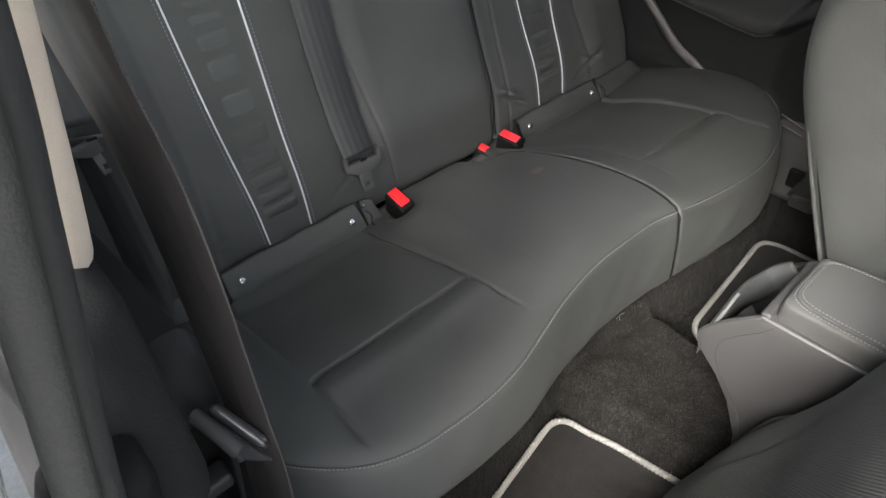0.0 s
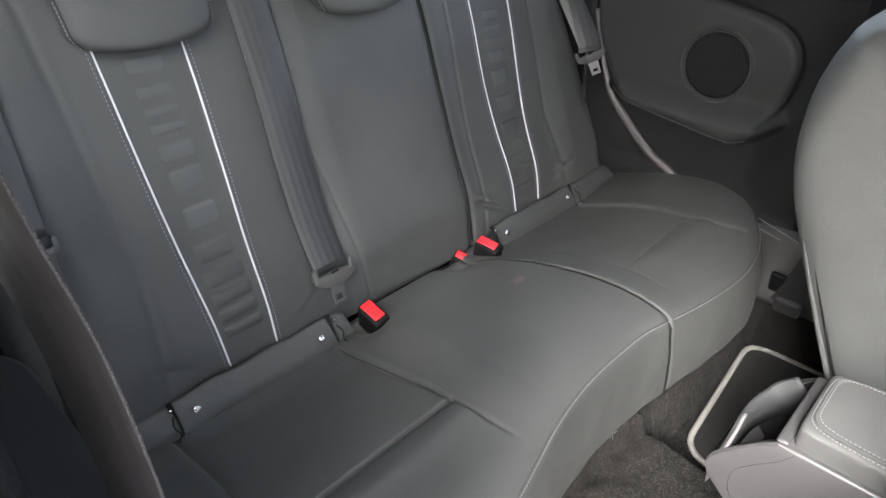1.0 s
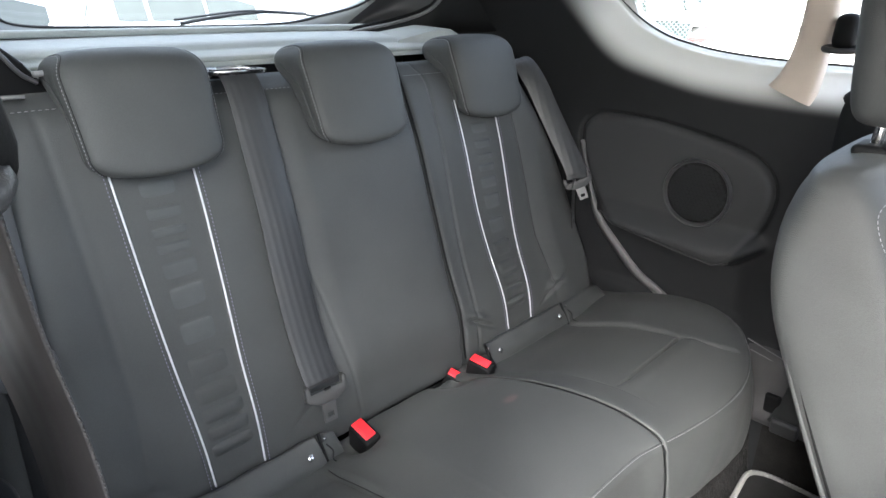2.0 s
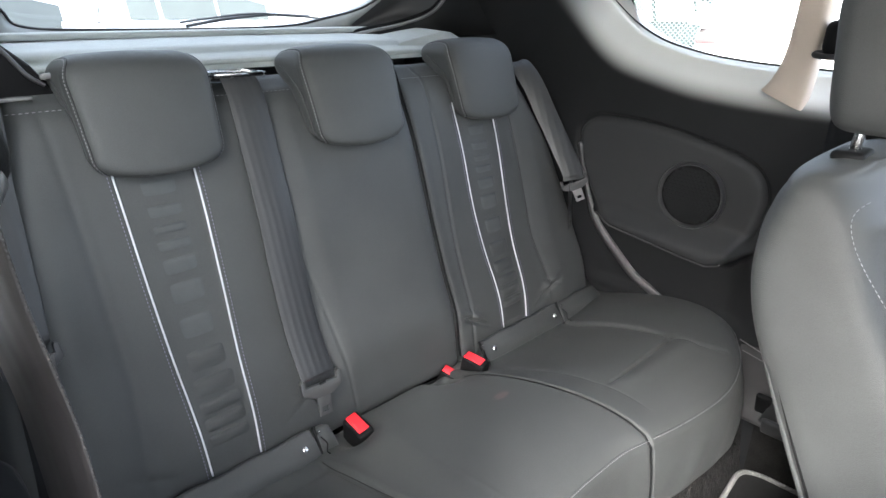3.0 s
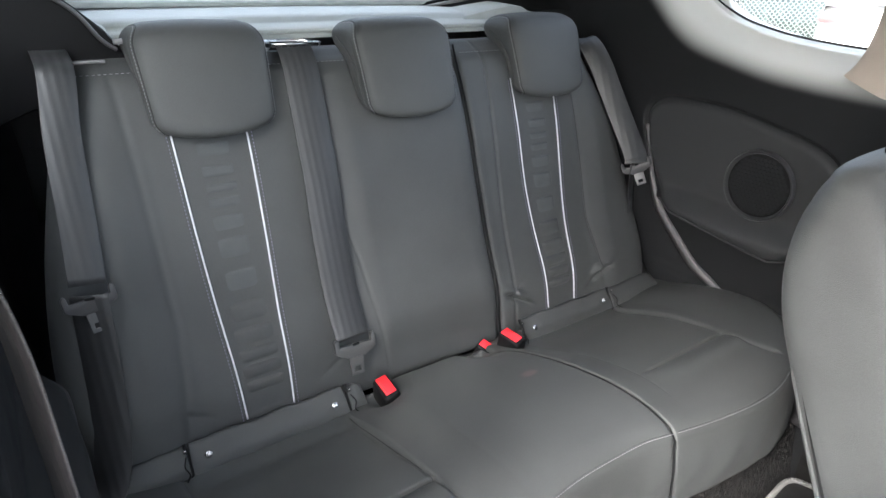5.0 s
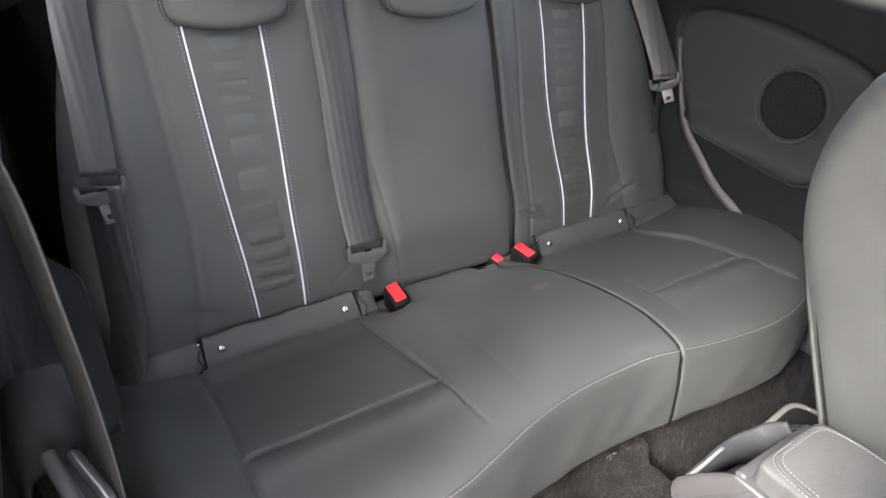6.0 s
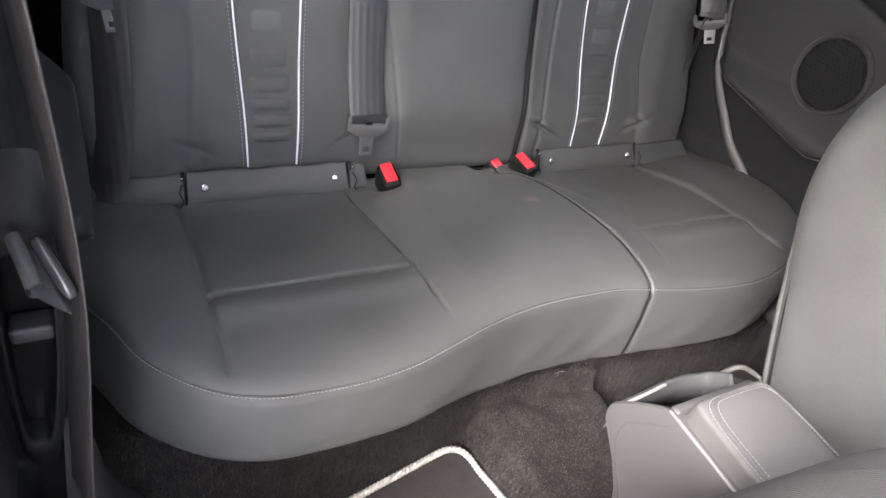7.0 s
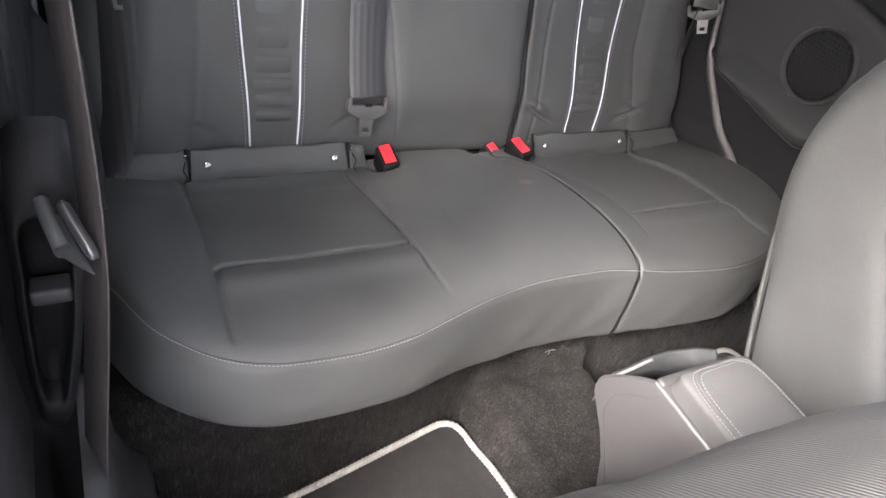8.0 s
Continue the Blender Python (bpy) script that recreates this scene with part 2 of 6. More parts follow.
def ribbon(name, path, across, width, thick, mat):
    """A flat band of some thickness along a path; across: its width direction at each point."""
    verts, faces = [], []
    P = [Vector(p) for p in path]
    n = len(P)
    for i, p in enumerate(P):
        d = (P[min(i + 1, n - 1)] - P[max(i - 1, 0)]).normalized()
        a = Vector(across[i] if isinstance(across, list) else across)
        a = (a - d * a.dot(d)).normalized()
        u = d.cross(a)
        w, h = (width[i] if isinstance(width, list) else width) / 2, thick / 2
        for s, t in ((-1, -0.4), (-0.97, -1), (0.97, -1), (1, -0.4), (1, 0.4), (0.97, 1), (-0.97, 1), (-1, 0.4)):
            verts.append(p + a * (s * w) + u * (t * h))
    for i in range(n - 1):
        for k in range(8):
            faces.append((i * 8 + k, i * 8 + (k + 1) % 8, (i + 1) * 8 + (k + 1) % 8, (i + 1) * 8 + k))
    faces.append(tuple(range(7, -1, -1)))
    faces.append(tuple((n - 1) * 8 + k for k in range(8)))
    me = mesh_of(name, verts, faces, mat)
    return me


def rope(name, path, radius, mat, pitch=0.0065):
    """A twisted cord round a closed path."""
    P = [Vector(p) for p in path]
    dense = []
    for a, b in zip(P, P[1:] + P[:1]):
        k = max(1, int((b - a).length / 0.0012))
        dense += [a.lerp(b, i / k) for i in range(k)]
    n, sides, run = len(dense), 12, 0.0
    verts, faces = [], []
    for i, p in enumerate(dense):
        d = (dense[(i + 1) % n] - dense[i - 1]).normalized()
        run += (p - dense[i - 1]).length
        side = d.cross(Vector((0, 0, 1))).normalized()
        up = side.cross(d)
        for k in range(sides):
            t = 2 * math.pi * k / sides
            r = radius * (1 + 0.15 * math.cos(2 * t - 2 * math.pi * run / pitch))
            verts.append(p + side * (r * math.cos(t)) + up * (r * math.sin(t)))
    for i in range(n):
        for k in range(sides):
            a, b = i * sides + k, i * sides + (k + 1) % sides
            c, d = ((i + 1) % n) * sides + (k + 1) % sides, ((i + 1) % n) * sides + k
            faces.append((a, b, c, d))
    return mesh_of(name, verts, faces, mat)


def dashes(name, path, mat, length=0.005, gap=0.0025, radius=0.0008):
    """A line of stitches along a path."""
    P = [Vector(p) for p in path]
    verts, faces = [], []
    run, nxt = 0.0, 0.0
    for a, b in zip(P, P[1:]):
        L = (b - a).length
        while nxt < run + L and L > 0:
            d = (b - a).normalized()
            c = a + d * (nxt - run)
            s = d.orthogonal().normalized()
            u = d.cross(s)
            base = len(verts)
            for e, r in ((-0.5, 0.5), (0.0, 1.0), (0.5, 0.5)):
                for k in range(5):
                    t = 2 * math.pi * k / 5
                    verts.append(c + d * (e * length) + (s * math.cos(t) + u * math.sin(t)) * (radius * r))
            for i in range(2):
                for k in range(5):
                    faces.append((base + i * 5 + k, base + i * 5 + (k + 1) % 5, base + (i + 1) * 5 + (k + 1) % 5, base + (i + 1) * 5 + k))
            faces.append(tuple(base + k for k in (4, 3, 2, 1, 0)))
            faces.append(tuple(base + 10 + k for k in range(5)))
            nxt += length + gap
        run += L
    return mesh_of(name, verts, faces, mat)


def smooth(a, b, x):
    t = np.clip((x - a) / (b - a), 0, 1)
    return t * t * (3 - 2 * t)


def bell(x, s):
    return np.exp(-((x / s) ** 2))


def curve(xs, ys):
    """A smooth curve through knots (Hermite)."""
    xs, ys = np.array(xs, float), np.array(ys, float)
    m = np.gradient(ys, xs)

    def f(x):
        x = np.clip(np.asarray(x, float), xs[0], xs[-1])
        i = np.clip(np.searchsorted(xs, x) - 1, 0, len(xs) - 2)
        h = xs[i + 1] - xs[i]
        t = (x - xs[i]) / h
        return (2 * t**3 - 3 * t**2 + 1) * ys[i] + (t**3 - 2 * t**2 + t) * h * m[i] + (3 * t**2 - 2 * t**3) * ys[i + 1] + (t**3 - t**2) * h * m[i + 1]

    return f


def spaced(a, b, n, ends=(0, 0)):
    """n values from a to b, closer together near the ends that are named."""
    t = np.linspace(0, 1, n)
    if ends[0] and ends[1]:
        t = (1 - np.cos(math.pi * t)) / 2
    elif ends[0]:
        t = 1 - np.cos(math.pi * t / 2)
    elif ends[1]:
        t = np.sin(math.pi * t / 2)
    return a + (b - a) * t


def belt_path(knots, n=50):
    """n points on a smooth path through knots in space."""
    ts = np.linspace(0, 1, len(knots))
    fs = [curve(ts, [k[i] for k in knots]) for i in range(3)]
    return [tuple(float(f(t)) for f in fs) for t in np.linspace(0, 1, n)]


# ---- rear bench ----
CX = 0.010                                   # the car's middle line
front_edge = curve(
    (-0.605, -0.598, -0.585, -0.568, -0.550, -0.527, -0.497, -0.466, -0.420, -0.363, -0.313, -0.250, -0.190, -0.137, -0.047, 0.040, 0.104, 0.142, 0.207, 0.279, 0.325, 0.375, 0.440, 0.490, 0.533, 0.577, 0.612, 0.634, 0.646, 0.652),
    (0.330, 0.275, 0.228, 0.190, 0.158, 0.110, 0.074, 0.049, 0.029, 0.021, 0.019, 0.025, 0.040, 0.054, 0.068, 0.069, 0.065, 0.057, 0.043, 0.032, 0.028, 0.029, 0.041, 0.058, 0.081, 0.110, 0.150, 0.190, 0.240, 0.330))
REAR = 0.455
BUCKLES = ((-0.136, 0.380, 0.030), (0.131, 0.387, 0.021), (0.104, 0.400, 0.006))


side_rise = curve((0.0, 0.10, 0.17, 0.25, 0.33, 0.40, 0.46), (0.326, 0.332, 0.330, 0.320, 0.300, 0.277, 0.266))
mid_rise = curve((0.0, 0.10, 0.20, 0.27, 0.33, 0.40, 0.46), (0.324, 0.334, 0.337, 0.334, 0.324, 0.302, 0.280))


def inner_seam(y):
    """Distance of the inner sewn seam from the middle line."""
    return np.interp(y, (0.05, 0.11, 0.16, 0.25, 0.40), (0.187, 0.195, 0.202, 0.207, 0.210))


def outer_seam(y):
    return np.interp(y, (0.06, 0.12, 0.17, 0.28, 0.39), (0.466, 0.446, 0.438, 0.442, 0.424))


def cushion_top(x, y):
    """Height of the cushion's upper cloth."""
    d = y - front_edge(x)
    side = side_rise(y)
    mid = mid_rise(y)
    w = smooth(0.215, 0.13, np.abs(x - CX))
    z = side * (1 - w) + mid * w
    outer = smooth(0.45, 0.56, np.abs(x - CX))
    z = z + outer * 0.012 * smooth(0.1, 0.3, y)
    z = z - 0.010 * np.exp(-np.maximum(d, 0) / 0.014)
    z = z - 0.03 * smooth(0.585, 0.640, np.abs(x - CX - 0.012))
    # sewn seams
    s = np.sign(x - CX)
    ax = np.abs(x - CX)
    inner = inner_seam(y)
    outer_line = np.where(s < 0, 0.458, outer_seam(y))
    fade = smooth(0.012, 0.035, d)
    z = z - np.where(s < 0, 0.0050, 0.0006) * bell(ax - inner, 0.0026) * smooth(0.015, 0.085, d) * smooth(0.40, 0.34, y)
    z = z - 0.0030 * bell(ax - outer_line, 0.0075) * fade - 0.0030 * bell(ax - outer_line, 0.0028) * fade
    inside = smooth(inner - 0.003, inner + np.where(s < 0, 0.003, 0.08), ax) * smooth(outer_line + 0.003, outer_line - 0.003, ax)
    z = z - 0.0095 * bell(y - 0.167, 0.0030) * inside + 0.0058 * bell(y - 0.140, 0.020) * inside
    z = z - np.where(s < 0, 0.0125, 0.0070) * inside * smooth(0.165, 0.30, y) * smooth(0.42, 0.36, y)
    # faint seam beside the middle place and soft wrinkles
    z = z - 0.0003 * bell(x - CX + 0.125 + 0.1 * (y - 0.2), 0.004) * smooth(0.3, 0.2, y) * fade
    z = z - 0.030 * smooth(0.415, 0.455, y) * w
    for bx, by, deep in BUCKLES:
        z = z - deep * bell(x - bx, 0.026) * bell(y - by - 0.012, 0.032)
    z = z + 0.0010 * np.sin(31 * x + 17 * y) * np.sin(23 * y - 9 * x) * fade
    return z


split_line = curve((0.03, 0.06, 0.13, 0.21, 0.28, 0.34, 0.46), (0.152, 0.152, 0.154, 0.143, 0.122, 0.102, 0.090))


def cushion(name, x0, x1, outer_left, mat, label):
    n = 420 if outer_left else 300
    xs = spaced(x0, x1, n, (1, 1))
    v = np.concatenate([np.linspace(0, 1, 16)[:-1] ** 2 * 0.10, np.linspace(0.10, 1, 230)])
    X = np.repeat(xs[:, None], len(v), 1)
    near_split = smooth(-0.15, x1, xs) if outer_left else smooth(0.45, x0, xs)
    ys = front_edge(xs)[:, None]
    Y = ys + (REAR - ys) * v[None]
    Z = cushion_top(X, Y)
    # the split side and the outer side roll down
    edge = x1 - X if outer_left else X - x0
    Z = Z - 0.005 * np.exp(-np.maximum(edge, 0) / 0.0016)
    X = X + near_split[:, None] * (split_line(Y) - 0.152)
    upper = np.stack([X, Y, Z], -1)
    # front apron, bulging forward below the stitched edge
    k = np.linspace(1, 0, 22)[:-1]
    slope = np.gradient(front_edge(xs), xs)
    nx, ny = slope / np.hypot(slope, 1), -1 / np.hypot(slope, 1)
    low = np.interp(xs, (-0.61, -0.30, -0.20, -0.08, 0.12, 0.20, 0.30, 0.66), (0.216, 0.219, 0.205, 0.172, 0.168, 0.186, 0.192, 0.196))
    rows = []
    for t in k:
        bulge = 0.004 + 0.018 * math.sin(math.pi * min(t * 0.62, 1)) - 0.045 * max(0, t - 0.88) / 0.12
        z = Z[:, 0] + (low - Z[:, 0]) * t - 0.002 * (t > 0)
        wob = (0.0008 * np.sin(40 * xs + 6 * t) + 0.0016 * smooth(-0.15, 0.05, xs) * np.sin(85 * xs + 9 * t) * t) * math.sin(math.pi * t)
        out = bulge * (1 if t > 0 else 0) + wob - 0.0035 * np.exp(-np.maximum(edge[:, 0], 0) / 0.002) * min(1, t * 6)
        rows.append(np.stack([xs + nx * out, front_edge(xs) + ny * out, z], -1))
    apron = np.stack(rows, 1)
    P = np.concatenate([apron, upper], 1)
    nu, nv = P.shape[:2]
    verts = [tuple(p) for p in P.reshape(-1, 3)]
    faces = [(i * nv + j, (i + 1) * nv + j, (i + 1) * nv + j + 1, i * nv + j + 1) for i in range(nu - 1) for j in range(nv - 1)]
    # underside
    b0 = len(verts)
    for i in range(nu):
        verts += [(P[i, 0, 0], P[i, 0, 1] + 0.02, P[i, 0, 2] - 0.012), (P[i, -1, 0], REAR, 0.195)]
    for i in range(nu - 1):
        a = b0 + 2 * i
        faces += [(i * nv, a, a + 2, (i + 1) * nv), (a, a + 1, a + 3, a + 2), (a + 1, (i + 1) * nv - 1, (i + 2) * nv - 1, a + 3)]
    for i, rev in ((0, 1), (nu - 1, 0)):
        ring = [i * nv + j for j in range(nv)] + [b0 + 2 * i + 1, b0 + 2 * i]
        faces.append(tuple(ring if rev else ring[::-1]))
    top = part(name, mesh_of("pad", verts, faces, mat), bench, label)
    # folds of cloth that close the crease beside the anchor flap
    for a, b, drop in ((-0.4365, -0.585, 0.010), (-0.1875, -0.156, 0.008)) if outer_left else ((0.4345, 0.592, -0.004),):
        V, rows = np.linspace(0, 1, 14), []
        for u in np.linspace(0, 1, 40):
            close = math.sqrt(max(0.0, 1 - max(0.0, (u - 0.82) / 0.18) ** 2))
            fall = drop * u**1.6 + 0.0012 * math.sin(8 * u)
            y = 0.4025 + 0.026 * V - 0.008 * np.sin(math.pi * V)
            z = 0.272 - fall + 0.037 * V * (0.25 + 0.75 * close)
            face = np.stack([np.full(14, a + (b - a) * u), y, z], -1)
            rows.append(np.concatenate([face, face[::-1] + np.array((0, 0.014, -0.008))]))
        ends = np.array([[rows[0].mean(0)] * 28] + rows + [[rows[-1].mean(0)] * 28])
        part("crease_fold", grid("crease_fold", ends, FABRIC, close_v=True, flip=b < a), top)
    # pale stitching along the front edge
    line = [(x, float(front_edge(x)) - 0.0035, float(cushion_top(np.array(x), front_edge(x))) + 0.0005) for x in np.linspace(x0 + (0.012 if outer_left else 0.004), x1 - (0.004 if outer_left else 0.012), 160)]
    part("stitching", dashes("stitching", line, THREAD, 0.0034, 0.0011, 0.0005), top, "pale grey stitching")
    # dark sewn seams
    seams = []
    sgn = -1 if outer_left else 1
    inner_at = lambda y: CX + sgn * float(inner_seam(y))
    outer_at = lambda y: CX + sgn * (0.458 if outer_left else float(outer_seam(y)))
    if outer_left:
        seams.append([(inner_at(y), y) for y in np.linspace(0.105, 0.39, 60)])
    seams.append([(inner_at(0.166) + (outer_at(0.166) - inner_at(0.166)) * t, 0.166) for t in np.linspace(0 if outer_left else 0.16, 1, 60)])
    for line2 in seams:
        part("seam", tube("seam", [(x, y, float(cushion_top(np.array(x), np.array(y))) + 0.0005) for x, y in line2], 0.0008, DARK, 6), top, "dark sewn seam")
    if outer_left:
        ys2 = np.concatenate([np.linspace(0.062, 0.38, 60)])
        line2 = [(float(split_line(y)), y, float(cushion_top(np.array(0.152), np.array(y))) - 0.0022) for y in ys2]
        # down the front it follows the bulging apron
        down = [(x + 0.0021, y - 0.0012, z) for x, y, z in apron[-1]]
        line2 = down + line2
        part("split_gap", tube("split_gap", line2, [0.0021] * len(down) + [0.0012] * (len(line2) - len(down)), DARK, 8), top, "black gap between the cushions")
    part("edge_cord", tube("edge_cord", [(p[0], p[1] + 0.003, p[2] - 0.0008) for p in line], 0.0011, FABRIC, 6), top)
    return top


bench = thing("rear_bench_seat", "charcoal cloth rear bench seat with white piping and split backrest", "car seat")
cushion("seat_cushion", -0.605, 0.1498, True, FABRIC_MARKED, "wide charcoal cloth rear seat cushion with pale stitched front edge")
cushion("seat_cushion", 0.1540, 0.652, False, FABRIC, "narrow charcoal cloth rear seat cushion with pale stitched front edge")


# ---- rear backrests ----
RUNGS = ((0.679, 0.010), (0.649, 0.008), (0.626, 0.006), (0.605, 0.007), (0.577, 0.011), (0.541, 0.015), (0.494, 0.015), (0.449, 0.013), (0.415, 0.010), (0.389, 0.008), (0.366, 0.008), (0.344, 0.007))
half_strip = curve((0.28, 0.40, 0.55, 0.70, 0.82), (0.036, 0.041, 0.049, 0.053, 0.054))
back_half = curve((0.25, 0.32, 0.53, 0.70, 0.78, 0.82), (0.570, 0.574, 0.557, 0.512, 0.487, 0.478))
PANELS = (-0.303, 0.320)                     # middles of the two outer places


def strip_mid(c, z):
    """Middle of the strip between the pipings; the one on the narrow backrest leans outwards."""
    return c + (0.011 * smooth(0.52, 0.76, z) if c > 0 else 0.0)


def back_front(x, z):
    """Depth (y) of the backrest's front cloth."""
    y = 0.452 + 0.33 * (z - 0.30) - 0.012 * bell(z - 0.36, 0.07) + 0.010 * smooth(0.62, 0.8, z)
    out = np.zeros_like(x + z)
    ax = np.abs(x - CX)
    out = out + (0.011 + 0.004 * smooth(CX - 0.08, CX + 0.08, x)) * np.where(x < CX, smooth(0.142, 0.090, ax), smooth(0.18, 0.10, ax)) * smooth(0.30, 0.40, z) * smooth(0.84, 0.70, z)     # middle place
    out = out + 0.016 * smooth(0.40, 0.47, ax) * smooth(0.80, 0.60, z)                              # side bolsters
    out = out - 0.0016 * bell(ax - np.interp(z, (0.30, 0.45, 0.78), (0.436, 0.415, 0.424)), 0.006)
    out = out - 0.0012 * bell(x - np.interp(z, (0.30, 0.48, 0.57, 0.8), (-0.092, -0.110, -0.128, -0.15)), 0.003)
    out = out - 0.0028 * bell(x - np.interp(z, (0.30, 0.5, 0.8), (0.197, 0.205, 0.222)), 0.0035)
    for c in PANELS:
        d = x - strip_mid(c, z)
        hs = half_strip(z)
        out = out - 0.0030 * smooth(hs + 0.002, hs - 0.003, np.abs(d)) * smooth(0.29, 0.31, z)
        for zc, hh in RUNGS:
            sides = smooth(0.0310, 0.0150, np.abs(d))
            box = sides * smooth(hh + 0.0010, hh - 0.0018, z - zc) * smooth(-hh - 0.003, -hh * 0.2, z - zc)
            out = out + 0.0008 * box - 0.0006 * sides * bell(z - zc - hh - 0.0016, 0.0016)
        # creases low on the cover
        k = 1.35 if c > 0 else 0.22
        out = out - k * 0.0065 * bell(z - 0.330 - 0.50 * (np.abs(d) - 0.10), 0.005) * bell(np.abs(d) - 0.112, 0.026)
        out = out + k * 0.0060 * bell(z - 0.343 - 0.50 * (np.abs(d) - 0.10), 0.008) * bell(np.abs(d) - 0.116, 0.024)
        out = out - k * 0.0030 * bell(z - 0.362 + 0.35 * (np.abs(d) - 0.10), 0.005) * bell(np.abs(d) - 0.125, 0.018)
    out = out + 0.0012 * np.sin(27 * x + 9 * z) * np.sin(19 * z - 11 * x)
    return y - out


def backrest(name, x_in, sign, label):
    """sign -1: from the outer side to x_in; +1: from x_in to the outer side."""
    n = 330 if sign < 0 else 200
    u = np.linspace(0, 1, n)
    zf = np.linspace(0.262, 0.792, 236)
    U, Zf = np.meshgrid(u, zf, indexing="ij")
    hw = back_half(Zf)
    X = (CX - hw) + (x_in - CX + hw) * U if sign < 0 else x_in + (CX + hw - x_in) * U
    Yf = back_front(X, Zf)
    e_out = (X - (CX - hw)) if sign < 0 else (CX + hw - X)
    e_in = np.abs(x_in - X)
    round_ = 0.030 * np.exp(-e_out / 0.012) + 0.022 * np.exp(-e_in / 0.0035) + 0.030 * np.exp(-(0.792 - Zf) / 0.012) + 0.02 * np.exp(-(Zf - 0.262) / 0.008)
    Yf = Yf + round_
    front = np.stack([X, Yf, Zf], -1)
    Xt = X[:, -1]
    crown = [np.stack([Xt, Yf[:, -1] + dy, np.full(n, 0.792 + dz)], -1) for dy, dz in ((0.010, 0.006), (0.022, 0.009), (0.044, 0.009), (0.058, 0.003), (0.062, -0.012))]
    low = np.stack([X[:, 0], Yf[:, 0] + 0.11, np.full(n, 0.25)], -1)
    P = np.concatenate([front, np.stack(crown, 1), low[:, None]], 1)
    nu, nv = P.shape[:2]
    verts = [tuple(p) for p in P.reshape(-1, 3)]
    faces = [(i * nv + j, i * nv + (j + 1) % nv, (i + 1) * nv + (j + 1) % nv, (i + 1) * nv + j) for i in range(nu - 1) for j in range(nv)]
    faces = [f[::-1] for f in faces]
    faces += [tuple(range(nv)), tuple((nu - 1) * nv + j for j in range(nv - 1, -1, -1))]
    top = part(name, mesh_of("pad", verts, faces, FABRIC), bench, label)
    c = PANELS[0] if sign < 0 else PANELS[1]
    # embossed pads between the pipings: flat blocks above, ridges below
    for zc, hh in RUNGS:
        u = np.sin(np.linspace(-math.pi / 2, math.pi / 2, 17))
        v = np.sin(np.linspace(-math.pi / 2, math.pi / 2, 13))
        U2, V2 = np.meshgrid(u, v, indexing="ij")
        ridge = float(smooth(0.50, 0.40, zc))
        px = strip_mid(c, zc) + (0.0240 + 0.0065 * ridge) * U2 * (1 - 0.04 * np.abs(V2) ** 6)
        pz = zc + hh * (1 + 0.25 * ridge) * V2 * (1 - 0.06 * np.abs(U2) ** 6)
        rise = (0.0022 + 0.0012 * ridge) * (1 - np.abs(U2) ** 5) * (1 - np.abs(V2) ** np.where(V2 > 0, 8 - 3 * ridge, 3 - ridge)) * (1 + 0.35 * V2) - 0.0006
        # upper pads get a lighter copy of the cloth, with their shine painted in
        part("embossed_pad", grid("embossed_pad", np.stack([px, back_front(px, pz) - rise, pz], -1), FABRIC if ridge > 0.3 else PAD_LIT, flip=True), top)
    for s in (-1, 1):
        zs = np.linspace(0.300, 0.735, 90)
        xs = strip_mid(c, zs) + s * half_strip(zs)
        path = [(x, float(back_front(np.array(x), np.array(z))) - 0.0006, z) for x, z in zip(xs, zs)]
        part("piping", tube("piping", path, 0.0014, PIPING, 8), top, "white piping")
        xs = xs + s * 0.0065
        path = [(x, float(back_front(np.array(x), np.array(z))) - 0.0004, z) for x, z in zip(xs, zs)]
        part("stitching", dashes("stitching", path, LILAC, 0.0030, 0.0024, 0.00055), top, "lilac-grey stitching")
    zs = np.linspace(0.33, 0.775, 60)
    xs = CX + sign * np.interp(zs, (0.30, 0.45, 0.78), (0.436, 0.415, 0.424))
    if sign > 0:
        part("seam", tube("seam", [(x, float(back_front(np.array(x), np.array(z))) - 0.0002, z) for x, z in zip(xs, zs)], 0.0007, DARK, 6), top, "dark sewn seam")
    if sign < 0:
        zs = np.linspace(0.285, 0.80, 60)
        part("split_gap", tube("split_gap", [(0.1565, float(back_front(np.array(0.150), np.array(z))) + 0.004, z) for z in zs], 0.0019, DARK, 8), top, "black gap between the backrests")
        # a black tube stands in for the shade where cushion meets backrest
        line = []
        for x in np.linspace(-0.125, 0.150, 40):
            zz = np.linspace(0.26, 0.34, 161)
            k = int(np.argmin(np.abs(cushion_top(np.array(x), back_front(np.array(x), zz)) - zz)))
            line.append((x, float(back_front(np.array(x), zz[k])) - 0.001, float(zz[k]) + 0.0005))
        part("crease_shade", tube("crease_shade", line, 0.0024, DARK, 8), top, "black tube standing for shade between cushion and backrest")
    x0, x1 = (CX - 0.47, x_in - 0.03) if sign < 0 else (x_in + 0.02, CX + 0.46)
    line = [(x, float(back_front(np.array(x), np.array(0.784))) + 0.0150, 0.784) for x in np.linspace(x0, x1, 60)]
    part("top_stitching", dashes("top_stitching", line, THREAD, 0.0042, 0.003, 0.0006), top)
    return top


backrest("backrest", 0.1545, -1, "wide charcoal cloth rear backrest with white piping and embossed pads")
backrest("backrest", 0.1585, 1, "narrow charcoal cloth rear backrest with white piping and embossed pads")


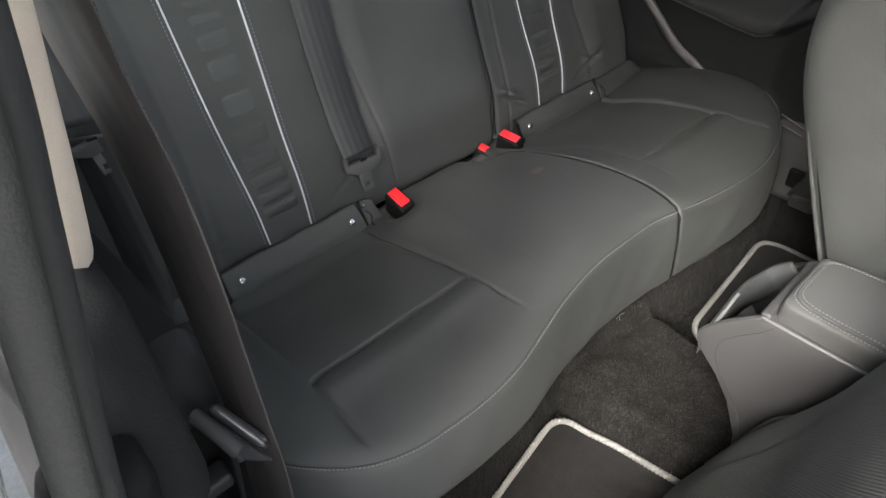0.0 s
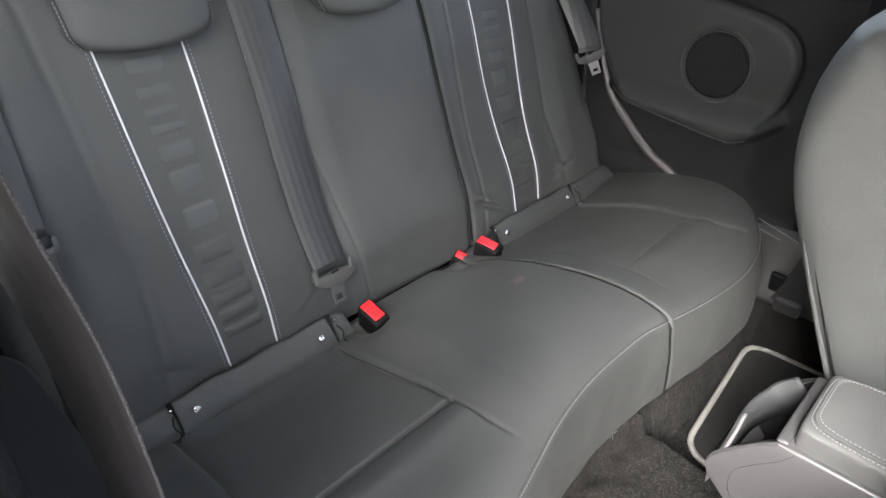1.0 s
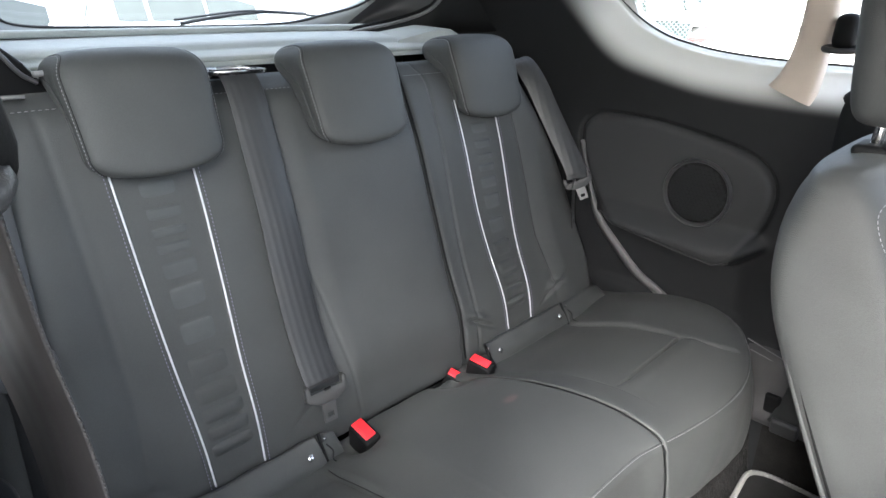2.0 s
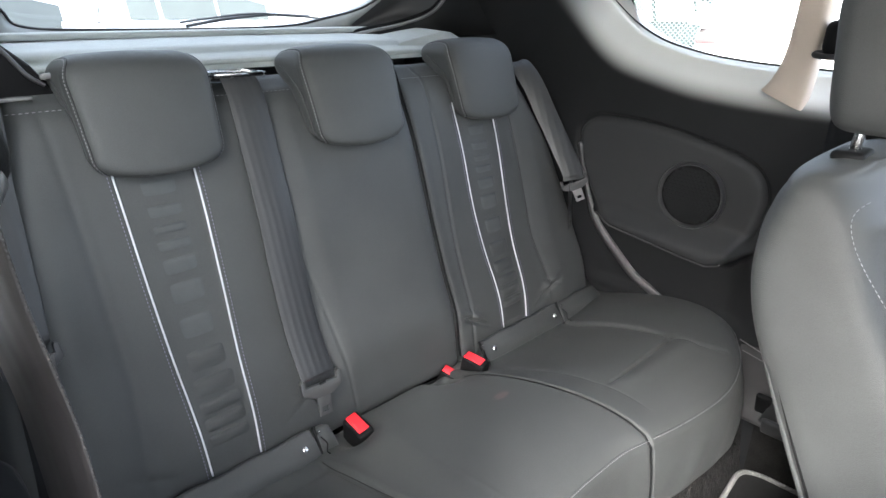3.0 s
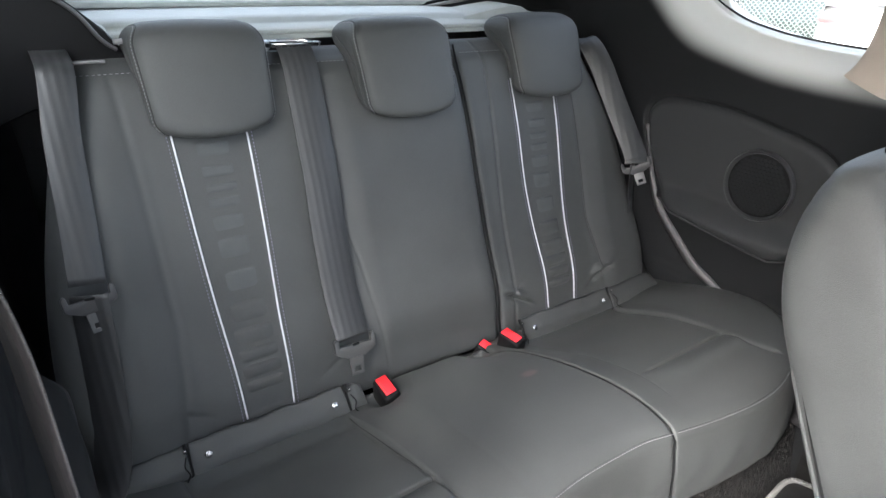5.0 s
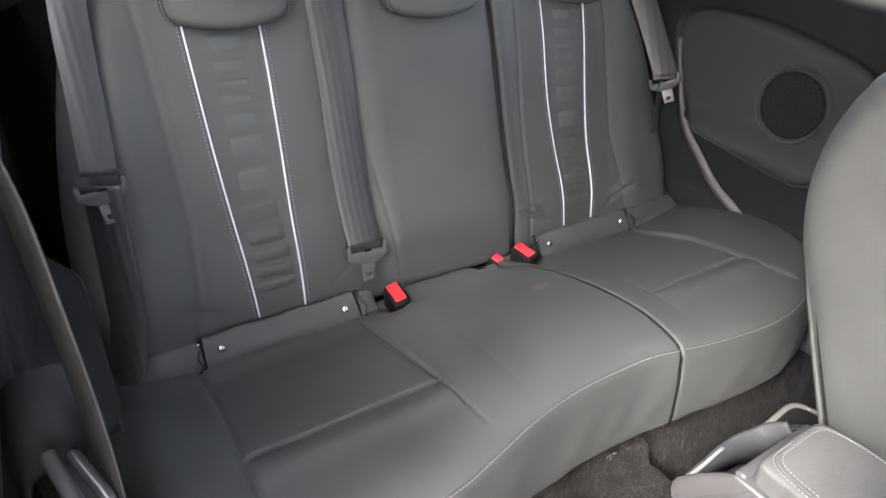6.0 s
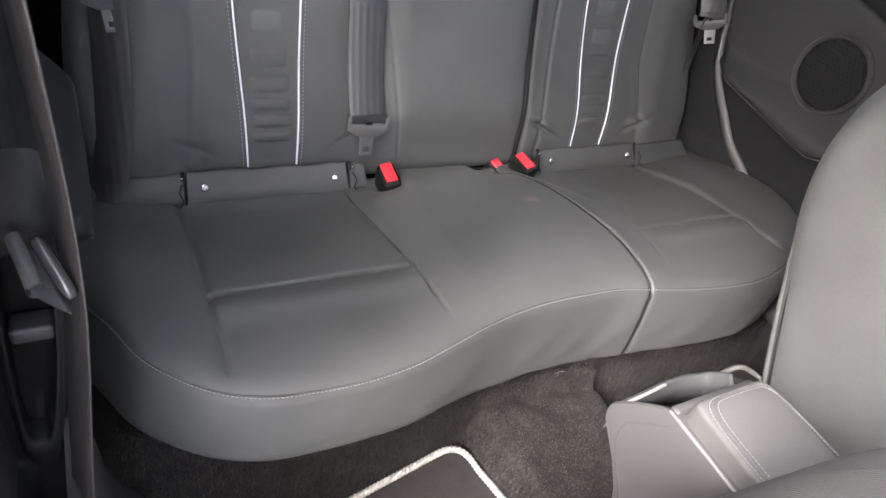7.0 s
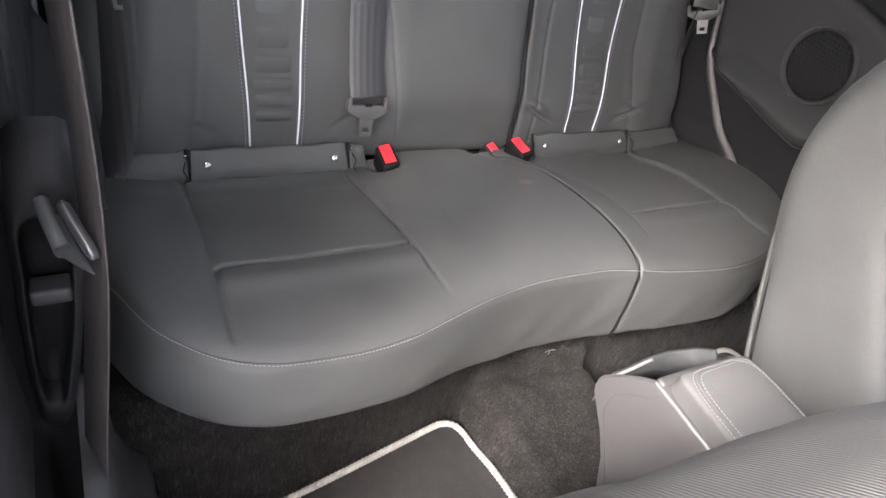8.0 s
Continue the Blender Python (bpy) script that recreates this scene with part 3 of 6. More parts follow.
def superform(n, m, e1, e2):
    """Unit superellipsoid points (n x m)."""
    a = np.linspace(-math.pi / 2, math.pi / 2, n)[:, None]
    b = np.linspace(-math.pi, math.pi, m, endpoint=False)[None]
    p = lambda c, e: np.sign(c) * np.abs(c) ** e
    return p(np.cos(a), e1) * p(np.cos(b), e2), p(np.cos(a), e1) * p(np.sin(b), e2), p(np.sin(a), e1) * np.ones_like(b)


def closed_curve(pts, n):
    """n points on a smooth closed curve through the given ones (Catmull-Rom)."""
    P = np.array(pts, float)
    out = []
    for q in np.linspace(0, len(P), n, endpoint=False):
        i, t = int(q), q - int(q)
        a, b, c, d = P[i - 1], P[i], P[(i + 1) % len(P)], P[(i + 2) % len(P)]
        out.append(0.5 * (2 * b + (c - a) * t + (2 * a - 5 * b + 4 * c - d) * t * t + (3 * b - a - 3 * c + d) * t**3))
    return np.array(out)


def headrest(c, label, ahead=0.0):
    """A pad that hooks back over the backrest; its side cheeks are sewn on."""
    top = thing("headrest", label, "headrest", "rear headrests")
    side_view = [(0.014, 0.0), (0.004, 0.006), (0.0, 0.022), (0.0, 0.055), (0.0, 0.085), (0.002, 0.112), (0.009, 0.130), (0.024, 0.139), (0.046, 0.141), (0.072, 0.137), (0.088, 0.128), (0.094, 0.114), (0.091, 0.100), (0.082, 0.090), (0.070, 0.080), (0.062, 0.066), (0.056, 0.046), (0.048, 0.024), (0.032, 0.005)]
    loop = closed_curve(side_view, 114)
    spine = np.array([(np.interp(h, (0.0, 0.07, 0.11, 0.14), (0.022, 0.030, 0.038, 0.040)), np.clip(h, 0.014, 0.112)) for h in loop[:, 1]])
    hook = (smooth(0.05, 0.09, loop[:, 0]) * smooth(0.07, 0.10, loop[:, 1]))[:, None]
    spine = spine * (1 - hook) + np.stack([np.clip(loop[:, 0], 0.04, 0.074), np.full(len(loop), 0.113)], -1) * hook
    half, r = 0.0925, 0.014
    columns = [(half + 0.0015 * (1 - k), 0.30 + 0.70 * k) for k in (1.0, 0.8, 0.6, 0.4, 0.2)]
    columns += [(half - r * (1 - math.cos(a)), 0.30 * (1 - math.sin(a))) for a in np.linspace(0, math.pi / 2, 8)]
    sewn = 7
    columns += [(x, 0.0) for x in np.linspace(half - r, 0, 14)[1:]]
    columns = [(-x, k) for x, k in columns] + [(x, k) for x, k in columns[-2::-1]]
    P = []
    for x, k in columns:
        S, h = (loop * (1 - k) + spine * k).T
        u = x / half
        narrow = 0.006 * smooth(0.14, 0.0, h) + 0.020 * np.clip((h - 0.108) / 0.034, 0, 1) ** 2.5 + 0.014 * np.clip((0.022 - h) / 0.022, 0, 1) ** 2
        z = 0.7065 + h - 0.008 * (1 - u * u) * smooth(0.06, 0.0, h) + 0.003 * (1 - u * u) * smooth(0.10, 0.14, h)
        y = 0.562 - ahead + 0.33 * (z - 0.70) + S - 0.008 * (1 - u * u) * smooth(0.03, 0.0, S) + 0.006 * abs(u) ** 5 * smooth(0.03, 0.0, S)
        P.append(np.stack([c + u * (half - narrow), y, z], -1))
    P = np.array(P)
    closed = np.concatenate([np.repeat(P[:1].mean(1, keepdims=True), len(loop), 1), P, np.repeat(P[-1:].mean(1, keepdims=True), len(loop), 1)])
    part("pad", grid("pad", closed, FABRIC, close_v=True, flip=True), top)
    for i in (sewn, len(columns) - 1 - sewn):
        line = P[i, :58]
        out = line - np.array((c, 0.60, 0.775))
        line = line + 0.0007 * out / np.linalg.norm(out, axis=1)[:, None]
        part("stitching", dashes("stitching", [tuple(p) for p in line], THREAD, 0.0034, 0.0014, 0.00052), top, "pale grey stitching")
        part("cheek_seam", tube("cheek_seam", [tuple(p) for p in P[i + (1 if i == sewn else -1), :58]], 0.0006, DARK, 6), top, "dark sewn seam")
    for s in (-0.05, 0.05):
        part("post", tube("post", [(c + s, 0.662, 0.70), (c + s, 0.640, 0.80)], 0.005, METAL, 10), top)
    return top


headrest(-0.292, "charcoal cloth outer rear headrest with pale side stitching")
headrest(0.026, "charcoal cloth middle rear headrest with pale side stitching", 0.024)
headrest(0.368, "charcoal cloth outer rear headrest with pale side stitching")


# ---- child seat anchor flaps with press studs ----
def flap(c, label):
    top = thing("anchor_flap", label, "seat flap", "child seat anchor flaps")
    us, vs = np.linspace(-1, 1, 60), np.linspace(0, 1, 16)
    U, V = np.meshgrid(us, vs, indexing="ij")
    X = c + U * (0.121 - 0.004 * V)
    Y = 0.402 + 0.026 * V - 0.008 * np.sin(math.pi * V) * (1 - 0.5 * U**2)
    Z = 0.274 + 0.036 * V + 0.0015 * np.sin(9 * U)
    P = np.stack([X, Y, Z], -1)
    back = P + np.array((0, 0.010, -0.006))
    ring = np.concatenate([P, back[:, ::-1]], 1)
    nu, nv = ring.shape[:2]
    me = grid("cloth", ring, FABRIC, close_v=True, flip=False)
    part("cloth", me, top)
    for s in (-1, 1):
        b = bmesh.new()
        bmesh.ops.create_uvsphere(b, u_segments=16, v_segments=8, radius=0.0055)
        bmesh.ops.scale(b, vec=(1, 1, 0.45), verts=b.verts)
        b2 = bmesh.ops.create_cone(b, cap_ends=True, segments=14, radius1=0.0028, radius2=0.0018, depth=0.003)
        bmesh.ops.translate(b, vec=(0, 0, 0.003), verts=b2["verts"])
        bmesh.ops.transform(b, matrix=pose(c + s * 0.0975, 0.4085, 0.296, 56), verts=b.verts)
        part("press_stud", from_bm("press_stud", b, METAL), top, "small bright steel press stud")
        path = [(c + s * 0.124, 0.402 + 0.026 * t, 0.270 + 0.042 * t) for t in np.linspace(0, 1, 12)]
        part("zip", tube("zip", path, 0.0028, DARK, 6), top, "black zip end")
        b = rounded_box("zip_puller", (0.004, 0.003, 0.007), (c + s * 0.1265, 0.4165, 0.3075), METAL, 0.001, (30, 0, 10))
        part("zip_puller", b, top, "tiny steel zip puller")
        cord = belt_path([(c + s * 0.1265, 0.412, 0.302), (c + s * 0.131, 0.402, 0.294), (c + s * 0.127, 0.396, 0.284), (c + s * 0.133, 0.389, 0.279)], 20)
        part("zip_cord", tube("zip_cord", cord, 0.0011, DARK, 6), top, "thin black cord")
    return top


flap(-0.312, "charcoal cloth flap with two steel press studs at the seat crease")
flap(0.310, "charcoal cloth flap with two steel press studs at the seat crease")


# ---- buckles ----
def buckle(at, tip, lean, turn, label, letters):
    """tip: degrees by which the button leans forward; its long side runs down towards the front."""
    top = thing("belt_buckle", label, "belt buckle", "rear belt buckles")
    m = pose(*at, tip, lean, turn) @ pose(0, 0, 0, 0, 0, -90)
    body = rounded_box("housing", (0.047, 0.029, 0.075), (0.002, 0.0005, -0.0385), DARK, 0.0045, taper=0.97)
    body.transform(m)
    part("housing", body, top)
    b = rounded_box("button", (0.036, 0.019, 0.010), (-0.001, 0.0010, -0.0038), RED, 0.0016)
    b.transform(m)
    part("button", b, top, "bright red release button")
    if letters:
        bars = bmesh.new()
        for k, w in enumerate((0.0030, 0.0036, 0.0028, 0.0036, 0.0030)):
            r = bmesh.ops.create_cube(bars, size=1)
            bmesh.ops.transform(bars, matrix=m @ Matrix.Translation((-0.010 + 0.0052 * k, -0.0055, 0.0014)) @ Matrix.Diagonal((w, 0.0020, 0.0008, 1)), verts=r["verts"])
        part("lettering", from_bm("lettering", bars, LAMP, False), top, "dark red illegible marking")
    return top


buckle((-0.1362, 0.3857, 0.3154), 15, -11, -1, "black belt buckle with bright red button standing by the crease", True)
buckle((0.132, 0.3885, 0.3160), 10, -6, 12, "black belt buckle with bright red button leaning in the crease", False)
buckle((0.105, 0.417, 0.284), 22, -4, 24, "black belt buckle with red button sunk in the seat crease", False)


# ---- belts ----
def plate(name, outline, hole, thick, m, mat):
    """A flat plate with rounded-off faces; hole: an optional four-cornered slot."""
    bm = bmesh.new()
    h = thick / 2
    lo, hi = [bm.verts.new((x, -h, z)) for x, z in outline], [bm.verts.new((x, h, z)) for x, z in outline]
    if hole:
        hl, hh = [bm.verts.new((x, -h, z)) for x, z in hole], [bm.verts.new((x, h, z)) for x, z in hole]
        for a, q in ((lo, hl), (hi, hh)):
            for i in range(4):
                j = (i + 1) % 4
                bm.faces.new((a[i], a[j], q[j], q[i]))
        rings = ((lo, hi), (hl, hh))
    else:
        bm.faces.new(lo)
        bm.faces.new(hi)
        rings = ((lo, hi),)
    for ra, rb in rings:
        for i in range(len(ra)):
            j = (i + 1) % len(ra)
            bm.faces.new((ra[i], ra[j], rb[j], rb[i]))
    bmesh.ops.recalc_face_normals(bm, faces=bm.faces)
    bmesh.ops.bevel(bm, geom=[e for e in bm.edges if len(e.link_faces) == 2 and e.calc_face_angle(0) > 0.6], offset=min(0.0012, h * 0.5), segments=2, affect="EDGES", profile=0.5)
    bmesh.ops.transform(bm, matrix=m, verts=bm.verts)
    return from_bm(name, bm, mat)


def tongue(m, parent, cover_mat, plate_mat, size=1.0):
    m = m @ Matrix.Scale(size, 4)
    shape = [(-0.031, 0.009), (-0.027, 0.013), (-0.0245, 0.010), (-0.0240, 0.001), (0.0240, 0.001), (0.0245, 0.010), (0.027, 0.013), (0.031, 0.009), (0.031, -0.007), (0.027, -0.010), (0.013, -0.017), (-0.013, -0.017), (-0.027, -0.010), (-0.031, -0.007)]
    t = part("tongue_cover", plate("tongue_cover", shape, None, 0.008, m, cover_mat), parent, "moulded plastic tongue cover")
    part("slot_bar", rounded_box("slot_bar", (0.012, 0.003, 0.004), tuple(m @ Vector((0, -0.0035, 0.001))), DARK, 0.001), t)
    stem = [(-0.0105, -0.016), (-0.0095, -0.043), (0.0095, -0.043), (0.0105, -0.016)]
    slot = [(-0.0048, -0.031), (-0.0048, -0.0375), (0.0048, -0.0375), (0.0048, -0.031)]
    part("tongue_plate", plate("tongue_plate", stem, slot, 0.0030, m, plate_mat), parent, "slotted tongue plate")


def on_back(x, z, lift=0.008):
    return (x, float(back_front(np.array(x), np.array(z))) - lift, z)


belt = thing("seat_belt", "black middle rear belt hanging down the backrest", "seat belt", "rear seat belts")
knots = [(-0.148, 0.668, 0.800), (-0.148, 0.640, 0.811), on_back(-0.149, 0.785, 0.012), on_back(-0.151, 0.71, 0.012), on_back(-0.154, 0.62, 0.012), on_back(-0.157, 0.55, 0.012), on_back(-0.159, 0.46, 0.012), on_back(-0.159, 0.41, 0.013), (-0.158, 0.450, 0.378)]
part("webbing", ribbon("webbing", belt_path(knots), (1, -0.06, 0), 0.056, 0.0018, BELT), belt)
tongue(pose(-0.157, 0.446, 0.368, -16, 3, 0), belt, SHELL, SHELL, 1.17)
back_path = [(-0.152, 0.466, 0.372), (-0.146, 0.462, 0.33), (-0.140, 0.458, 0.30), (-0.135, 0.46, 0.27)]
part("return_webbing", ribbon("return_webbing", belt_path(back_path, 20), (1, 0.1, 0), 0.040, 0.0016, BELT), belt)
loop = thing("belt_guide", "flat grey belt guide on the backrest's top edge", "belt guide")
part("frame", tube("frame", [(-0.194, 0.632, 0.812), (-0.184, 0.664, 0.814), (-0.120, 0.664, 0.814), (-0.104, 0.632, 0.812)], 0.0035, METAL, 8, True), loop)

for s, label in ((-1, "black outer rear belt with tongue hanging beside the backrest"), (1, "black outer rear belt with tongue hanging beside the backrest")):
    belt = thing("seat_belt", label, "seat belt", "rear seat belts")
    if s < 0:
        knots = [(-0.475, 0.690, 0.815), (-0.4755, 0.640, 0.811), (-0.476, 0.606, 0.801), (-0.479, 0.590, 0.776), (-0.487, 0.569, 0.72), (-0.494, 0.530, 0.63), (-0.501, 0.492, 0.552)]
        low = [(-0.503, 0.487, 0.540), (-0.507, 0.468, 0.46), (-0.513, 0.443, 0.38), (-0.528, 0.420, 0.31), (-0.552, 0.400, 0.275)]
        mt = pose(-0.503, 0.486, 0.535, -18, -4, 6)
    else:
        knots = [(0.498, 0.672, 0.792), (0.503, 0.628, 0.794), (0.512, 0.592, 0.757), (0.522, 0.560, 0.70), (0.532, 0.522, 0.635), (0.540, 0.487, 0.575), (0.5405, 0.4815, 0.556)]
        low = [(0.542, 0.490, 0.558), (0.556, 0.492, 0.46), (0.568, 0.484, 0.38), (0.585, 0.460, 0.31), (0.600, 0.430, 0.27)]
        mt = pose(0.541, 0.480, 0.552, -14, -22, -39)
    part("webbing", ribbon("webbing", belt_path(knots), (1, 0.12 if s < 0 else -0.80, 0), 0.043 if s < 0 else 0.047, 0.0016, BELT), belt)
    part("lower_webbing", ribbon("lower_webbing", belt_path(low), (1, 0.5 * s, 0.1), 0.047, 0.0016, BELT), belt)
    tongue(mt, belt, PLASTIC, EDGE if s > 0 else SHELL)


# ---- floor, riser and tunnel ----
def tunnel(x, y):
    return smooth(-0.082, -0.034, x) * smooth(0.200, 0.145, x) * 0.085 * (1 + 0.05 * np.sin(21 * y))


def floor_height(x, y):
    hump = tunnel(x, y)
    rear = y + 0.03 * smooth(0.0, 0.3, np.abs(x - CX))
    wave = 0.006 * np.sin(17 * x + 0.6) + 0.004 * np.sin(43 * x + 2.0) + 0.0022 * np.sin(97 * x)
    lift = 0.21 * smooth(0.066, 0.114, rear + 0.6 * wave)
    # the loose carpet rolls over before it climbs, and puckers above the tunnel
    roll = 0.020 * bell(rear + wave - 0.082, 0.010) - 0.006 * bell(rear + wave - 0.064, 0.008)
    pucker = 0.0035 * np.sin(70 * x + 55 * y) * bell(x - 0.0, 0.09) * bell(rear - 0.062, 0.020)
    fold = 0.0015 * np.sin(31 * x + 24 * y) * np.sin(27 * y - 12 * x) + 0.003 * np.sin(90 * x + 40 * y) * bell(y - 0.05, 0.03)
    return np.maximum(hump, lift) + fold + roll + pucker + 0.3 * np.minimum(hump, lift)


xs, ys = np.linspace(-0.66, 0.66, 330), np.concatenate([np.linspace(-1.3, -0.3, 60)[:-1], np.linspace(-0.3, 0.16, 220), np.linspace(0.17, 0.56, 20)])
Xg, Yg = np.meshgrid(xs, ys, indexing="ij")
tagged(part("floor", grid("floor", np.stack([Xg, Yg, floor_height(Xg, Yg)], -1), CARPET)), "black pile carpet over the footwells and tunnel", "carpet", kind="structure")
boot = rounded_box("boot_floor", (1.2, 0.85, 0.03), (CX, 0.62 + 0.3, 0.18), CARPET, 0.005)
tagged(part("floor", boot), "black carpet of the boot floor", "carpet", kind="structure")


# short carpet tufts where the pile is seen near at hand
rng = np.random.default_rng(3)
n = 210000
tx, ty = rng.uniform(-0.56, 0.60, n), rng.uniform(-0.30, 0.12, n)
tz = floor_height(tx, ty)
turn = rng.uniform(0, 2 * math.pi, n)
wide = rng.uniform(0.0007, 0.0015, n)
tall = rng.uniform(0.0006, 0.0016, n)
long = rng.uniform(0.0020, 0.0046, n)
along, across = np.stack([np.cos(turn), np.sin(turn)], -1), np.stack([-np.sin(turn), np.cos(turn)], -1)
foot = np.stack([tx, ty], -1)
tip = foot + along * long[:, None]
V = np.empty((n, 3, 3))
V[:, 0] = np.concatenate([foot - across * wide[:, None], (tz + 0.0002)[:, None]], -1)
V[:, 1] = np.concatenate([tip, (floor_height(tip[:, 0], tip[:, 1]) + tall)[:, None]], -1)
V[:, 2] = np.concatenate([foot + across * wide[:, None], (tz + 0.0002)[:, None]], -1)
me = bpy.data.meshes.new("carpet_pile")
me.from_pydata(V.reshape(-1, 3).tolist(), [], np.arange(3 * n).reshape(-1, 3).tolist())
me.materials.append(PILE)
tagged(part("carpet_pile", me), "short dark brown-black carpet pile", "carpet pile", kind="stuff")


# a frayed thread end caught under the cushion
fray = thing("loose_thread", "pale frayed thread ends below the seat cushion", "thread")
for dx, dy, dz in ((-0.014, -0.004, 0.002), (0.012, -0.006, 0.004), (0.017, -0.003, -0.002), (-0.006, -0.009, -0.008), (0.006, -0.008, 0.006)):
    foot = Vector((0.072, 0.070, 0.1285))
    path = belt_path([foot, foot + Vector((dx * 0.4, dy * 0.4, dz * 0.5 + 0.002)), foot + Vector((dx * 0.8, dy * 0.5, dz * 0.5))], 12)
    part("thread", tube("thread", path, 0.0003, THREAD, 5), fray)


def floor_mat(corners, label, radius=0.05):
    """A mat with rounded corners and a braided border."""
    top = thing("floor_mat", label, "floor mat", "rear floor mats")
    P = [Vector((x, y, 0)) for x, y in corners]
    ring = []
    for i, p in enumerate(P):
        a, b = (P[i - 1] - p).normalized(), (P[(i + 1) % len(P)] - p).normalized()
        r = min(radius, 0.48 * (P[i - 1] - p).length, 0.48 * (P[(i + 1) % len(P)] - p).length)
        s, e = p + a * r, p + b * r
        for t in np.linspace(0, 1, 9):
            ring.append(s * (1 - t) ** 2 + p * 2 * t * (1 - t) + e * t * t)
    dense = []
    for i, p in enumerate(ring):
        q = ring[(i + 1) % len(ring)]
        k = max(1, int((q - p).length / 0.02))
        dense += [p.lerp(q, j / k) for j in range(k)]
    z = lambda p: 0.010 + float(tunnel(np.array(p.x), np.array(p.y))) + 0.010 * float(smooth(0.0, 0.06, np.array(p.y)))
    c = sum(dense, Vector()) / len(dense)
    verts, faces = [], []
    rings = (1.0, 0.97, 0.75, 0.5, 0.25)
    for r in rings:
        for p in dense:
            q = c.lerp(p, r)
            verts.append((q.x, q.y, z(q) + (0.0035 if r < 0.99 else 0.001)))
    n = len(dense)
    for k in range(len(rings) - 1):
        faces += [(k * n + i, k * n + (i + 1) % n, (k + 1) * n + (i + 1) % n, (k + 1) * n + i) for i in range(n)]
    faces.append(tuple((len(rings) - 1) * n + i for i in range(n)))
    part("mat_body", mesh_of("mat_body", verts, faces, MAT), top)
    part("braid_border", rope("braid_border", [(p.x, p.y, z(p) + 0.004) for p in dense], 0.0050, BRAID), top, "light grey braided border")
    return top


floor_mat([(-0.52, -0.010), (-0.30, 0.022), (-0.090, 0.056), (-0.072, -0.03), (-0.045, -0.45), (-0.52, -0.45)], "black pile floor mat with light braided border", 0.055)
floor_mat([(0.598, 0.036), (0.227, 0.006), (0.227, -0.42), (0.598, -0.42)], "black pile floor mat with light braided border", 0.055)


# ---- body sides ----
sill_line = curve((-0.30, 0.0, 0.117, 0.21, 0.322, 0.40, 0.453, 0.512, 0.58, 0.65, 0.72, 1.2), (0.812, 0.812, 0.814, 0.818, 0.832, 0.853, 0.880, 0.925, 0.985, 1.045, 1.10, 1.12))
INSET_KNOTS = [(0.526, 0.640), (0.516, 0.668), (0.490, 0.684), (0.455, 0.688), (0.369, 0.686), (0.305, 0.678), (0.248, 0.667), (0.181, 0.652), (0.143, 0.636), (0.120, 0.612), (0.110, 0.580), (0.112, 0.552), (0.120, 0.520), (0.134, 0.488), (0.150, 0.460), (0.180, 0.442), (0.230, 0.446), (0.294, 0.454), (0.400, 0.468), (0.449, 0.482), (0.485, 0.520), (0.512, 0.580)]
INSET = [tuple(p) for p in closed_curve(INSET_KNOTS, 88)]


def outline_distance(y, z, ring):
    """Signed distance to a closed outline, below zero inside."""
    d = np.full(np.broadcast(y, z).shape, 9.0)
    inside = np.zeros(d.shape, bool)
    for (y0, z0), (y1, z1) in zip(ring, ring[1:] + ring[:1]):
        t = np.clip(((y - y0) * (y1 - y0) + (z - z0) * (z1 - z0)) / ((y1 - y0) ** 2 + (z1 - z0) ** 2), 0, 1)
        d = np.minimum(d, np.hypot(y - y0 - t * (y1 - y0), z - z0 - t * (z1 - z0)))
        inside ^= ((z0 > z) != (z1 > z)) & (y < (y1 - y0) * (z - z0) / (z1 - z0 + 1e-12) + y0)
    return np.where(inside, -d, d)


HALF = 0.610                                  # from the middle line to the side lining


def arm_edge(y):
    """Height of the armrest's lower edge."""
    return np.interp(y, (0.10, 0.122, 0.153, 0.18, 0.23, 0.32, 0.40, 0.449), (0.485, 0.468, 0.444, 0.4345, 0.4395, 0.452, 0.463, 0.474))


def sill_roll(y):
    """How far below the window the sill begins to roll over."""
    return 0.080 + 0.026 * smooth(0.36, 0.52, y)


def side_depth(y, z):
    """How far the lining stands in from its plane (towards the middle)."""
    d = outline_distance(y, z, INSET)
    s = -0.009 * bell(d - 0.003, 0.0040) * smooth(0.47, 0.55, z) + 0.004 * smooth(0.0, -0.012, d)
    arm_low = arm_edge(y)
    along = smooth(0.50, 0.40, y) * smooth(0.09, 0.15, y)
    s = s + 0.050 * along * smooth(0.512, 0.462, z) * smooth(arm_low - 0.018, arm_low + 0.006, z)
    s = s - 0.014 * smooth(arm_low, arm_low - 0.02, z) * along * smooth(0.30, 0.33, z)
    top = sill_line(y)
    s = s - 0.075 * smooth(top - sill_roll(y), top, z) ** 1.3
    s = s + 0.012 * smooth(0.30, 0.26, z)
    s = s + 0.06 * smooth(0.70, 1.0, y) + 0.012 * smooth(0.48, 0.60, y) * smooth(0.74, 0.58, z)
    return s


